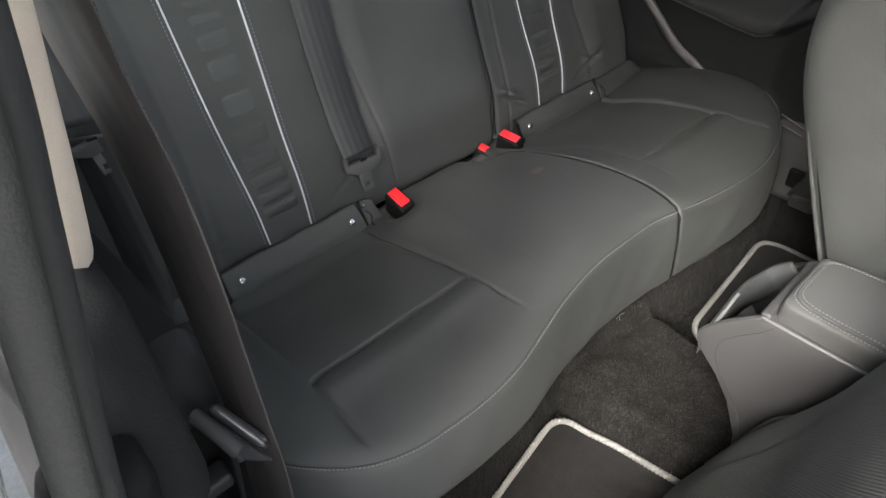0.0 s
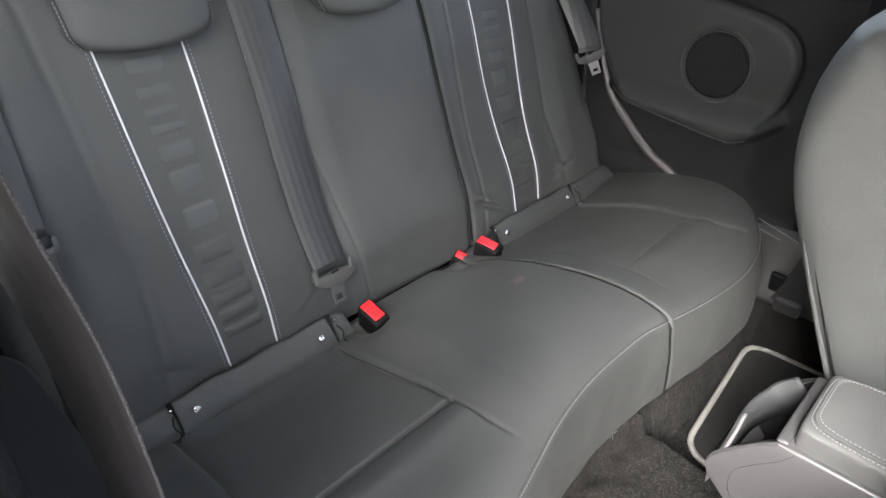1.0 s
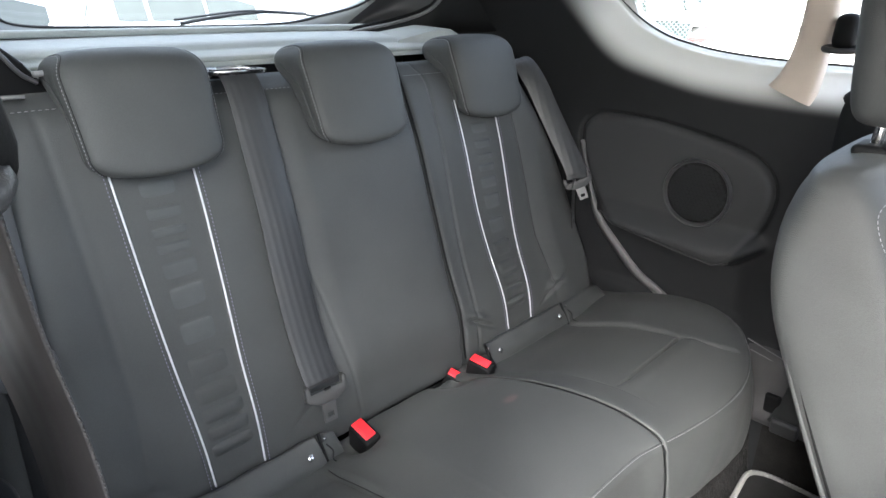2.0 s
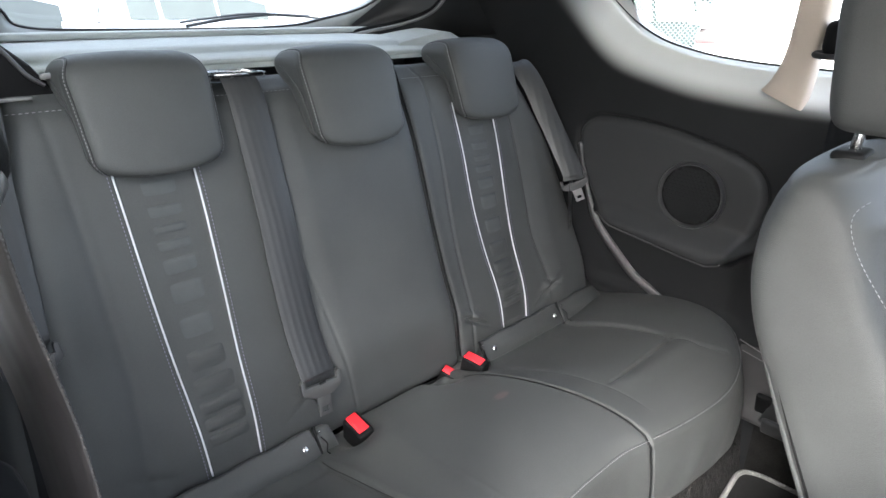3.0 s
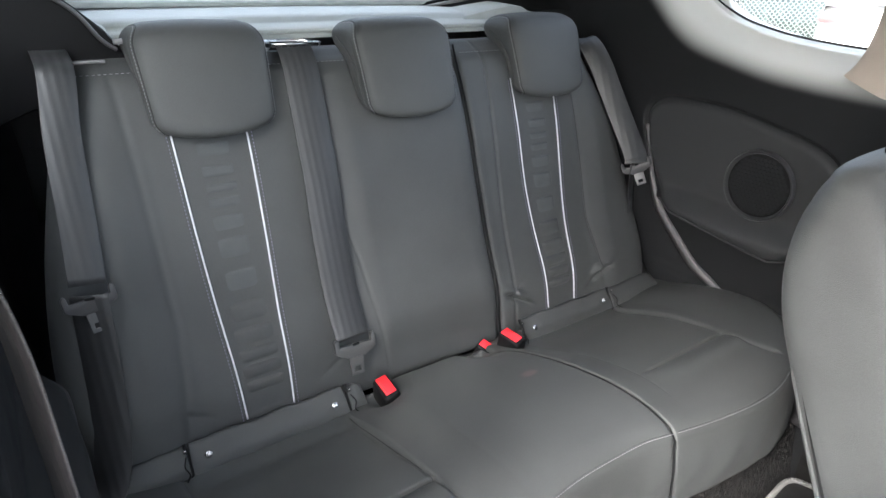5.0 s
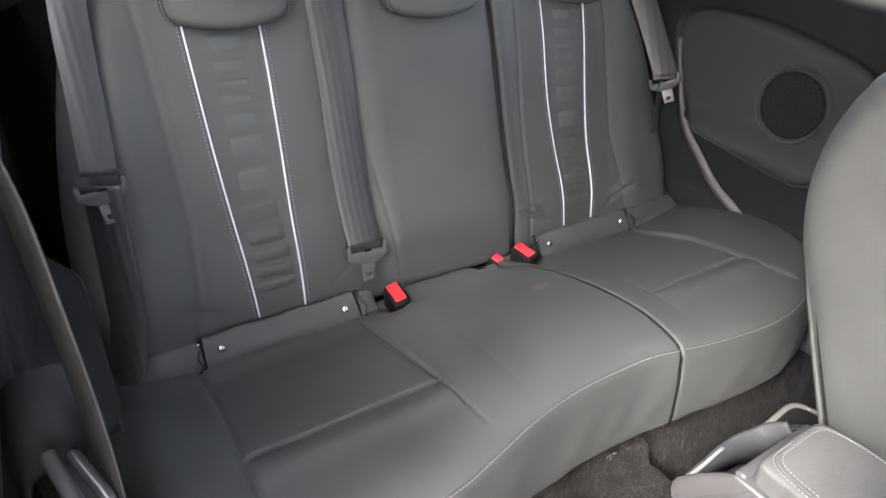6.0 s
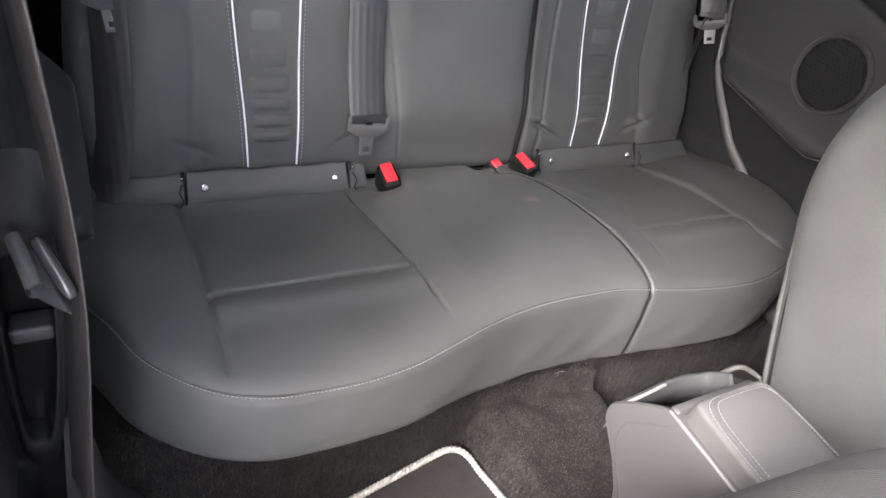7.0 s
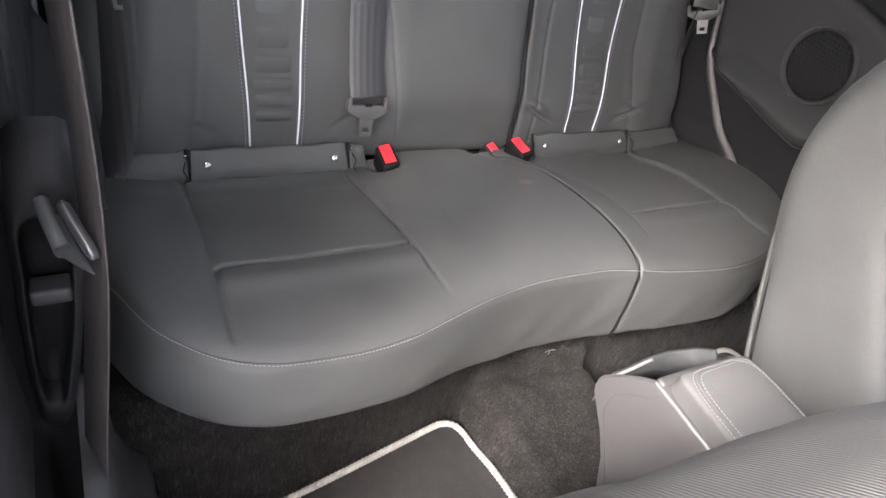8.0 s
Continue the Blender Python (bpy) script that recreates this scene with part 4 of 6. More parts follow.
def side(sign, y0, label):
    ys = np.concatenate([np.linspace(y0, 0.60, 220), np.linspace(0.605, 1.12, 50)])
    v = np.linspace(0, 1, 220)
    Y = np.repeat(ys[:, None], len(v), 1)
    Z = 0.0 + (sill_line(ys)[:, None] - 0.0) * v[None]
    X = CX + sign * (HALF - side_depth(Y, Z))
    if sign < 0:
        X = X - 0.035 * smooth(0.085, 0.03, Y)
    P = np.stack([X, Y, Z], -1)
    lip = P[:, -1:] + np.array((sign * 0.05, 0, -0.004))
    P = np.concatenate([P, lip], 1)
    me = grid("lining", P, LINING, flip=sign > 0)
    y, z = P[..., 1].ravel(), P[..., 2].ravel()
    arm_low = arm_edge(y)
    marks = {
        # left lining keeps the darker colour throughout, standing in for the pillar's shade
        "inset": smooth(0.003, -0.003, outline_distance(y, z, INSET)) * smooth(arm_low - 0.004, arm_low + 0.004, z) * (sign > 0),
        # painted window sheen, fading in towards the sill's top
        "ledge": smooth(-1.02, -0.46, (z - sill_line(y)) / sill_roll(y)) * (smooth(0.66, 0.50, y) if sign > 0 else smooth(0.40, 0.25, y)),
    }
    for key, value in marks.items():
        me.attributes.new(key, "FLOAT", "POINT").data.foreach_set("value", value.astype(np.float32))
    return tagged(part("wall_right" if sign > 0 else "wall_left", me), label, "side lining", kind="structure")


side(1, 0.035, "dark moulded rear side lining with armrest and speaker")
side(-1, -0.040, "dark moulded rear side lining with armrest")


def speaker(sign):
    top = thing("speaker", "round black perforated speaker grille in the side lining", "speaker", "rear speakers")
    y, z = 0.245, 0.562
    x = CX + sign * (HALF - 0.013)
    bm = bmesh.new()
    prof = ((0.069, 0.0), (0.0685, 0.007), (0.0665, 0.011), (0.064, 0.0105), (0.0605, 0.003))
    n = 48
    rows = [[bm.verts.new((x - sign * h, y + r * math.cos(2 * math.pi * k / n), z + r * math.sin(2 * math.pi * k / n))) for k in range(n)] for r, h in prof]
    for a, b in zip(rows, rows[1:]):
        for k in range(n):
            bm.faces.new((a[k], a[(k + 1) % n], b[(k + 1) % n], b[k]))
    part("rim", from_bm("rim", bm, PLASTIC), top)
    bm = bmesh.new()
    rows = [[bm.verts.new((x - sign * (0.004 + 0.004 * (1 - (r / 0.055) ** 2)), y + r * math.cos(2 * math.pi * k / n), z + r * math.sin(2 * math.pi * k / n))) for k in range(n)] for r in (0.0610, 0.04, 0.025, 0.01)]
    for a, b in zip(rows, rows[1:]):
        for k in range(n):
            bm.faces.new((a[k], a[(k + 1) % n], b[(k + 1) % n], b[k]))
    bm.faces.new(rows[-1])
    part("mesh_cover", from_bm("mesh_cover", bm, DARK), top)
    # small raised hexagon cells
    verts, faces = [], []
    for i in range(-8, 9):
        for j in range(-9, 10):
            a, b = (i + 0.5 * (j % 2)) * 0.0084, j * 0.0073
            if math.hypot(a, b) > 0.056:
                continue
            base = len(verts)
            h = 0.0047 + 0.004 * (1 - (math.hypot(a, b) / 0.055) ** 2)
            for r, e in ((0.0046, 0), (0.0041, 0.0007)):
                for k in range(6):
                    verts.append((x - sign * (h + e), y + a + r * math.cos(k * math.pi / 3), z + b + r * math.sin(k * math.pi / 3)))
            faces.append(tuple(base + 6 + k for k in range(6)))
            faces += [(base + k, base + (k + 1) % 6, base + 6 + (k + 1) % 6, base + 6 + k) for k in range(6)]
    part("perforated_face", mesh_of("perforated_face", verts, faces, PANEL, False), top)["kind"] = "stuff"
    return top


speaker(1)

# grey edging that sweeps down to the cushion, and the stitched lower edge of the armrest
for sign in (1, -1):
    edging = thing("edging_strip", "grey edging strip curving down the side lining", "trim strip", "edging strips", "structure")
    pts = [(0.520, 0.625), (0.508, 0.56), (0.482, 0.50), (0.458, 0.445), (0.408, 0.388), (0.358, 0.345), (0.313, 0.323), (0.26, 0.300)]
    path = belt_path([(CX + sign * (HALF - 0.006 - float(side_depth(np.array(y), np.array(z)))), y, z) for y, z in pts], 60)
    part("strip", ribbon("strip", path, [(-0.45 * sign, -1, 0.6)] * 60, [0.007 + 0.019 * float(smooth(12, 30, i)) for i in range(60)], 0.007, STRIP if sign > 0 else PLASTIC), edging)
    arm = [(y, float(arm_edge(y))) for y in np.linspace(0.15, 0.455, 40)]
    path = [(CX + sign * (HALF - 0.001 - float(side_depth(np.array(y), np.array(z + 0.004)))), y, z + 0.002) for y, z in arm]
    part("armrest_seam", tube("armrest_seam", path, 0.0016, GREY, 6), edging, "thin grey seam under the armrest")

# lower sill covers with the front belt's anchor slot
for sign in (1, -1):
    prof = [(HALF - 0.002, 0.285), (HALF - 0.018, 0.280), (HALF - 0.026, 0.262), (HALF - 0.030, 0.20), (HALF - 0.045, 0.15), (HALF - 0.060, 0.125), (HALF - 0.064, 0.08), (HALF - 0.066, 0.0)]
    if sign > 0:
        prof = prof[:4] + [(HALF - 0.040, 0.168), (HALF - 0.046, 0.150), (HALF - 0.044, 0.138), (HALF - 0.028, 0.130)]
        ys = np.linspace(-0.9, 0.14, 40)
        Q = np.array([[(CX + a + 0.03 * smooth(0.06, 0.14, y), y, z) for a, z in ((HALF - 0.012, 0.150), (HALF - 0.008, 0.07), (HALF - 0.004, -0.005))] for y in ys])
        tagged(part("trim", grid("sill_carpet", Q, CARPET)), "black carpet turned up the sill", "carpet", kind="structure")
    ys = np.linspace(-0.9, 0.14, 40)
    P = np.array([[(CX + sign * (a + 0.03 * smooth(0.06, 0.14, y)), y, z - 0.05 * smooth(-0.05, -0.5, y) * (z > 0.05)) for a, z in prof] for y in ys])
    tagged(part("trim", grid("sill_cover", P, GREY, flip=sign < 0)), "moulded plastic sill cover along the footwell", "sill cover", kind="structure")
edge = thing("trim", "thin pale edge lines where lining meets sill", "trim strip", kind="structure")
for a, b in (((0.600, 0.095, 0.296), (0.600, -0.01, 0.267)), ((0.5975, 0.085, 0.276), (0.5975, -0.01, 0.257))):
    part("edge_line", tube("edge_line", [Vector(a).lerp(Vector(b), t) for t in np.linspace(0, 1, 8)], 0.0012, EDGE, 6), edge)
anchor = thing("belt_anchor", "black belt anchor with webbing at the sill", "belt anchor")
part("slot", rounded_box("slot", (0.012, 0.030, 0.045), (0.577, 0.020, 0.190), DARK, 0.005, (0, -12, 0)), anchor)
part("webbing", ribbon("webbing", belt_path([(0.566, 0.0, 0.150), (0.570, -0.015, 0.20), (0.580, -0.03, 0.30), (0.585, -0.04, 0.5)], 20), (0.1, 1, 0), 0.045, 0.0016, BELT), anchor)
part("bolt_cover", rounded_box("bolt_cover", (0.014, 0.05, 0.035), (0.562, -0.012, 0.155), PLASTIC, 0.006, (0, -15, 0)), anchor)

# doors ahead of the pillars: the far one is shut
tagged(part("door_1", rounded_box("door_lining", (0.05, 1.15, 0.70), (0.655, -0.53, 0.43), PANEL, 0.02)), "dark shut front door lining", "door", kind="structure")


# ---- pillars ----
def pillar(sign, y, label):
    top = thing("trim", label, "pillar trim", "door pillar trims", "structure")
    x = CX + sign * (HALF - 0.004)
    rows = []
    for t in np.linspace(0, 1, 30):
        z = (0.755 if sign > 0 else 0.748) + 0.38 * t
        wide = 0.052 + (0.024 if sign > 0 else 0.026) * (1 - t) ** 8 - 0.004 * t
        lean = sign * (-0.055 * t)
        yc = y + (0.016 if sign > 0 else -0.009) - 0.02 * t + 0.020 * (1 - t) ** 8
        ring = []
        for a in np.linspace(0, 2 * math.pi, 24, endpoint=False):
            c, s = math.cos(a), math.sin(a)
            across = wide / 2 * np.sign(s) * abs(s) ** 0.6
            slope = (0.40 * across + 0.008) * (1 - t) ** 3 if sign > 0 else 0.0
            ring.append((x + sign * (0.020 if sign > 0 else 0.0265) + lean + 0.022 * np.sign(c) * abs(c) ** 0.6, yc + across, z + slope))
        rows.append(ring)
    part("upper_cover", grid("upper_cover", np.array(rows), BEIGE, close_v=True), top, "beige cloth-like plastic cover")
    if sign > 0:
        low = rounded_box("lower_cover", (0.050, 0.095, 0.76), (x + 0.050, y - 0.005, 0.372), DARK, 0.018)
    else:
        low = rounded_box("lower_cover", (0.050, 0.095, 0.165), (x - 0.032, y - 0.008, 0.6735), PANEL, 0.020)
    part("lower_cover", low, top, "dark grey plastic cover")
    if sign < 0:
        part("sill_cover", rounded_box("sill_cover", (0.045, 0.26, 0.62), (-0.656, -0.035, 0.31), PLASTIC, 0.012), top, "dark grey plastic cover")
        part("edge_cover", rounded_box("edge_cover", (0.040, 0.040, 0.16), (-0.657, -0.075, 0.615), DARK, 0.012, (0, 11, 0)), top, "dark plastic edge of the pillar cover")
        # front end of the side lining with the belt pocket sunk in it
        ring = closed_curve([(-0.606, 0.530), (-0.611, 0.480), (-0.616, 0.415), (-0.619, 0.355), (-0.6175, 0.325), (-0.611, 0.318), (-0.604, 0.322), (-0.597, 0.350), (-0.587, 0.410), (-0.580, 0.470), (-0.577, 0.530), (-0.590, 0.540)], 72)
        rows = [[(px, py, pz) for px, pz in (ring + (ring.mean(0) - ring) * k)] for k, py in ((-0.55, 0.062), (-0.50, 0.044), (-0.16, 0.034), (-0.04, 0.033), (0.0, 0.036), (0.02, 0.060), (0.5, 0.062), (0.98, 0.062))]
        part("belt_pocket", grid("belt_pocket", np.array(rows[4:]) + np.array((0, 0.001, 0)), DARK, close_v=True), top, "black belt pocket")
        part("lining_end", grid("lining_end", np.array(rows[:6]), PANEL, close_v=True), top, "dark moulded end of the side lining with a belt pocket")
        part("pocket_ledge", rounded_box("pocket_ledge", (0.030, 0.022, 0.016), (-0.5965, 0.050, 0.452), PLASTIC, 0.004), top, "dark ledge in the belt pocket")
    ry = y - 0.035 if sign > 0 else y - 0.002
    ring = thing("belt_ring", "black belt ring on the door pillar", "belt ring", "front belt rings")
    b = rounded_box("cover", (0.036, 0.036, 0.056 if sign > 0 else 0.044), (x - sign * (0.012 if sign > 0 else 0.019), ry, 0.872 if sign > 0 else 0.876), DARK, 0.014, (0, sign * 6, 0))
    part("cover", b, ring)
    part("loop", tube("loop", [(x - sign * (0.022 if sign > 0 else 0.023) + 0.007 * math.cos(a), ry + 0.025 * math.sin(a), (0.846 if sign > 0 else 0.860) + 0.003 * math.cos(a)) for a in np.linspace(0, 2 * math.pi, 24, endpoint=False)], 0.005, PLASTIC, 8, True), ring)
    return top


pillar(1, 0.085, "beige upper door pillar trim above dark lower cover")
pillar(-1, -0.010, "beige upper door pillar trim above dark lower cover")

# seals and painted jamb of the open door
jamb = thing("door_seal", "black rubber and grey flocked seal of the open door", "door seal", kind="structure")
part("rubber", tube("rubber", belt_path([(-0.582, -0.10, 1.10), (-0.598, -0.10, 0.95), (-0.610, -0.10, 0.86), (-0.619, -0.10, 0.815), (-0.6275, -0.10, 0.775), (-0.641, -0.10, 0.71), (-0.660, -0.105, 0.60), (-0.666, -0.12, 0.40), (-0.651, -0.16, 0.20), (-0.631, -0.26, 0.10), (-0.631, -0.9, 0.08)], 80), 0.0065, RUBBER, 12), jamb)
part("flocked_strip", tube("flocked_strip", belt_path([(-0.596, -0.112, 1.10), (-0.611, -0.112, 0.95), (-0.619, -0.112, 0.86), (-0.628, -0.112, 0.815), (-0.6365, -0.112, 0.775), (-0.650, -0.112, 0.71), (-0.671, -0.118, 0.60), (-0.681, -0.13, 0.40), (-0.666, -0.17, 0.20), (-0.651, -0.27, 0.09), (-0.651, -0.9, 0.06)], 80), 0.0065, FELT, 12), jamb, "grey flocked strip")
part("painted_jamb", tube("painted_jamb", belt_path([(-0.641, -0.12, 1.12), (-0.661, -0.12, 0.95), (-0.665, -0.12, 0.86), (-0.676, -0.12, 0.80), (-0.696, -0.12, 0.72), (-0.714, -0.125, 0.60), (-0.721, -0.14, 0.40), (-0.711, -0.18, 0.20), (-0.701, -0.28, 0.06), (-0.701, -0.9, 0.02)], 80), 0.030, PAINT, 16), jamb, "white painted door jamb")

# front belt hanging beside the open door, with its tongue
belt = thing("seat_belt", "brown-black front belt hanging from the door pillar with its tongue", "seat belt", "front seat belts")
path = belt_path([(-0.574, 0.006, 0.862), (-0.570, 0.010, 0.81), (-0.563, 0.013, 0.75), (-0.561, 0.013, 0.69), (-0.560, 0.018, 0.61), (-0.561, 0.015, 0.55), (-0.565, 0.004, 0.487), (-0.581, -0.004, 0.33), (-0.598, -0.010, 0.14), (-0.604, -0.013, -0.02)], 80)
part("webbing", ribbon("webbing", path, [(float(np.interp(p[2], (0.14, 0.2, 0.5, 0.7, 0.84), (0.40, 0.36, 0.28, 0.28, 0.28))), -1.0, 0) for p in path], 0.047, 0.0018, BELT_Y), belt)
for s in (-1, 1):
    rim = [Vector(p) + s * 0.0235 * Vector((0.28, -1.0, 0)).normalized() for p in path]
    part("selvedge", dashes("selvedge", rim, LEATHER, 0.0012, 0.0010, 0.0005), belt, "worn pale selvedge")
bar = [Vector((-0.5780, 0.0260, 0.561)).lerp(Vector((-0.5612, -0.0090, 0.536)), t) for t in np.linspace(0, 1, 12)]
part("tongue_bar", tube("tongue_bar", bar, [0.0036] + [0.0050] * 9 + [0.0046, 0.0030], GLOSS, 16), belt, "glossy black tongue bar")
# the plastic shell curls open round one end and runs under the bar
axis = [Vector((-0.5890, 0.0240, 0.563)).lerp(Vector((-0.5795, -0.0150, 0.553)), t) for t in np.linspace(0, 1, 10)]
low = [Vector((-0.5790, 0.0200, 0.552)).lerp(Vector((-0.5635, -0.0165, 0.529)), t) for t in np.linspace(0, 1, 10)]
side_way, up_way = Vector((0.96, 0.25, -0.1)), Vector((0.05, 0.25, 0.97))
curl = []
for p, q in zip(axis, low):
    arc = [p + 0.0052 * (math.cos(w) * side_way + math.sin(w) * up_way) for w in np.linspace(0.3, 1.52 * math.pi, 16)]
    sheet = [arc[-1].lerp(q, t) + Vector((0, 0, -0.0012 * math.sin(math.pi * t))) for t in np.linspace(0, 1, 7)[1:]]
    outer = arc + sheet
    curl.append([tuple(v) for v in outer] + [tuple(v + 0.0013 * ((p - v).normalized() if i < 16 else up_way)) for i, v in reversed(list(enumerate(outer)))])
part("tongue_shell", grid("tongue_shell", np.array(curl), SHELL, close_v=True), belt, "grey tongue shell curled open at one end")

# ---- roof, shelf and tailgate ----
roof = rounded_box("roof", (1.18, 2.05, 0.04), (CX, -0.13, 1.14), LINER, 0.015)
tagged(part("ceiling", roof), "pale cloth headlining", "headlining", kind="structure")
ys = np.array([0.715, 0.718, 0.725, 0.74, 0.78, 0.80, 0.806, 0.86, 0.94, 0.99, 1.0])
zs = np.array([0.812, 0.820, 0.826, 0.828, 0.831, 0.833, 0.839, 0.842, 0.846, 0.850, 0.80])
xs = np.linspace(-0.54, 0.56, 40)
P = np.array([[(x, y + 0.05 * ((x - CX) / 0.55) ** 2 * (y < 0.8), z - 0.006 * ((x - CX) / 0.55) ** 2) for y, z in zip(ys, zs)] for x in xs])
shelf = thing("parcel_shelf", "grey felt parcel shelf behind the rear seats", "parcel shelf")
part("board", grid("board", P, SHELF, flip=True), shelf)
part("front_edge", tube("front_edge", [(x, 0.7195 + 0.05 * ((x - CX) / 0.55) ** 2, 0.8235 - 0.006 * ((x - CX) / 0.55) ** 2) for x in np.linspace(-0.53, 0.55, 50)], 0.0045, SHELF, 8), shelf, "rolled front edge")
part("rear_step", rounded_box("rear_step", (0.98, 0.035, 0.012), (CX, 0.985, 0.8535), SHELF, 0.004), shelf, "raised rear step")
b = rounded_box("shelf_support", (0.15, 0.26, 0.024), (CX - 0.470, 0.90, 0.832), SHELF, 0.010, (0, 7, 0))
tagged(part("trim", b), "moulded support beside the parcel shelf", "shelf support", kind="structure")
bm = bmesh.new()
ridge = [(0.30, 0.826), (0.31, 0.836), (0.38, 0.848), (0.43, 0.855), (0.462, 0.853), (0.496, 0.838), (0.52, 0.812), (0.40, 0.806)]
lo, hi = [bm.verts.new((x, 0.792, z)) for x, z in ridge], [bm.verts.new((x + 0.05, 0.965, z + 0.004)) for x, z in ridge]
bm.faces.new(lo)
bm.faces.new(hi[::-1])
for i in range(8):
    bm.faces.new((lo[i], hi[i], hi[(i + 1) % 8], lo[(i + 1) % 8]))
bmesh.ops.recalc_face_normals(bm, faces=bm.faces)
bmesh.ops.bevel(bm, geom=bm.edges[:], offset=0.0035, segments=2, affect="EDGES", profile=0.5)
tagged(part("trim", from_bm("shelf_support", bm, SHELF)), "moulded support beside the parcel shelf", "shelf support", kind="structure")
# rear corner of the body beside the tailgate, with a pale rail along its edge
corner = thing("trim", "dark rear corner trim with a pale edge rail", "pillar trim", kind="structure")
rail = belt_path([(0.293, 0.975, 0.838), (0.345, 0.960, 0.849), (0.410, 0.940, 0.861), (0.462, 0.925, 0.874), (0.492, 0.908, 0.887), (0.505, 0.885, 0.905), (0.512, 0.85, 0.945), (0.520, 0.81, 1.02)], 40)
joint = belt_path([(0.292, 0.995, 0.838), (0.318, 0.995, 0.853), (0.343, 0.992, 0.871), (0.370, 0.985, 0.890), (0.400, 0.968, 0.916), (0.430, 0.940, 0.95), (0.470, 0.905, 0.99), (0.500, 0.860, 1.05)], 40)
P = np.array([[np.array(a) * (1 - t) + np.array(b) * t + np.array((0, 0.03, -0.004)) * math.sin(math.pi * t) for t in np.linspace(0, 1, 9)] for a, b in zip(joint, rail)])
part("upper_cover", grid("upper_cover", P, PLASTIC), corner, "dark plastic cover")
P = np.array([[(a[0] + 0.10 * t**2, a[1] - 0.03 * t, a[2] * (1 - t) + 0.835 * t) for t in np.linspace(0, 1, 7)] for a in rail])
part("lower_cover", grid("lower_cover", P, PANEL), corner, "dark plastic cover")
part("edge_rail", tube("edge_rail", [(x, y - 0.004, z) for x, y, z in rail], 0.0038, EDGE, 8), corner, "pale edge rail")
part("edge_gap", tube("edge_gap", [(x, y + 0.004, z + 0.006) for x, y, z in rail], 0.0040, DARK, 8), corner, "black gap along the rail")
tower = thing("trim", "black retractor cover beside the backrest", "belt cover", kind="structure")
ring = [(-0.60, 0.70), (-0.380, 0.786), (-0.376, 0.797), (-0.401, 0.836), (-0.432, 0.865), (-0.475, 0.905), (-0.60, 0.97)]
bm = bmesh.new()
lo, hi = [bm.verts.new((x, 0.672, z)) for x, z in ring], [bm.verts.new((x, 0.77, z)) for x, z in ring]
bm.faces.new(lo)
bm.faces.new(hi[::-1])
for i in range(len(ring)):
    bm.faces.new((lo[i], hi[i], hi[(i + 1) % len(ring)], lo[(i + 1) % len(ring)]))
bmesh.ops.bevel(bm, geom=bm.edges[:], offset=0.006, segments=2, affect="EDGES", profile=0.5)
part("cover", from_bm("cover", bm, DARK), tower)
part("edge_strip", tube("edge_strip", belt_path([(-0.50, 0.666, 0.905), (-0.440, 0.666, 0.866), (-0.410, 0.666, 0.826), (-0.392, 0.666, 0.812)], 20), 0.0028, GREY, 8), tower, "grey edge of the cover")
part("lip", tube("lip", belt_path([(-0.460, 0.655, 0.797), (-0.435, 0.652, 0.799), (-0.412, 0.650, 0.799)], 10), 0.0022, EDGE, 8), tower, "pale grey latch lip")
part("latch", tube("latch", belt_path([(-0.395, 0.668, 0.822), (-0.374, 0.668, 0.822), (-0.362, 0.668, 0.812), (-0.360, 0.668, 0.802)], 14), 0.0038, EDGE, 8), tower, "pale grey latch hook")


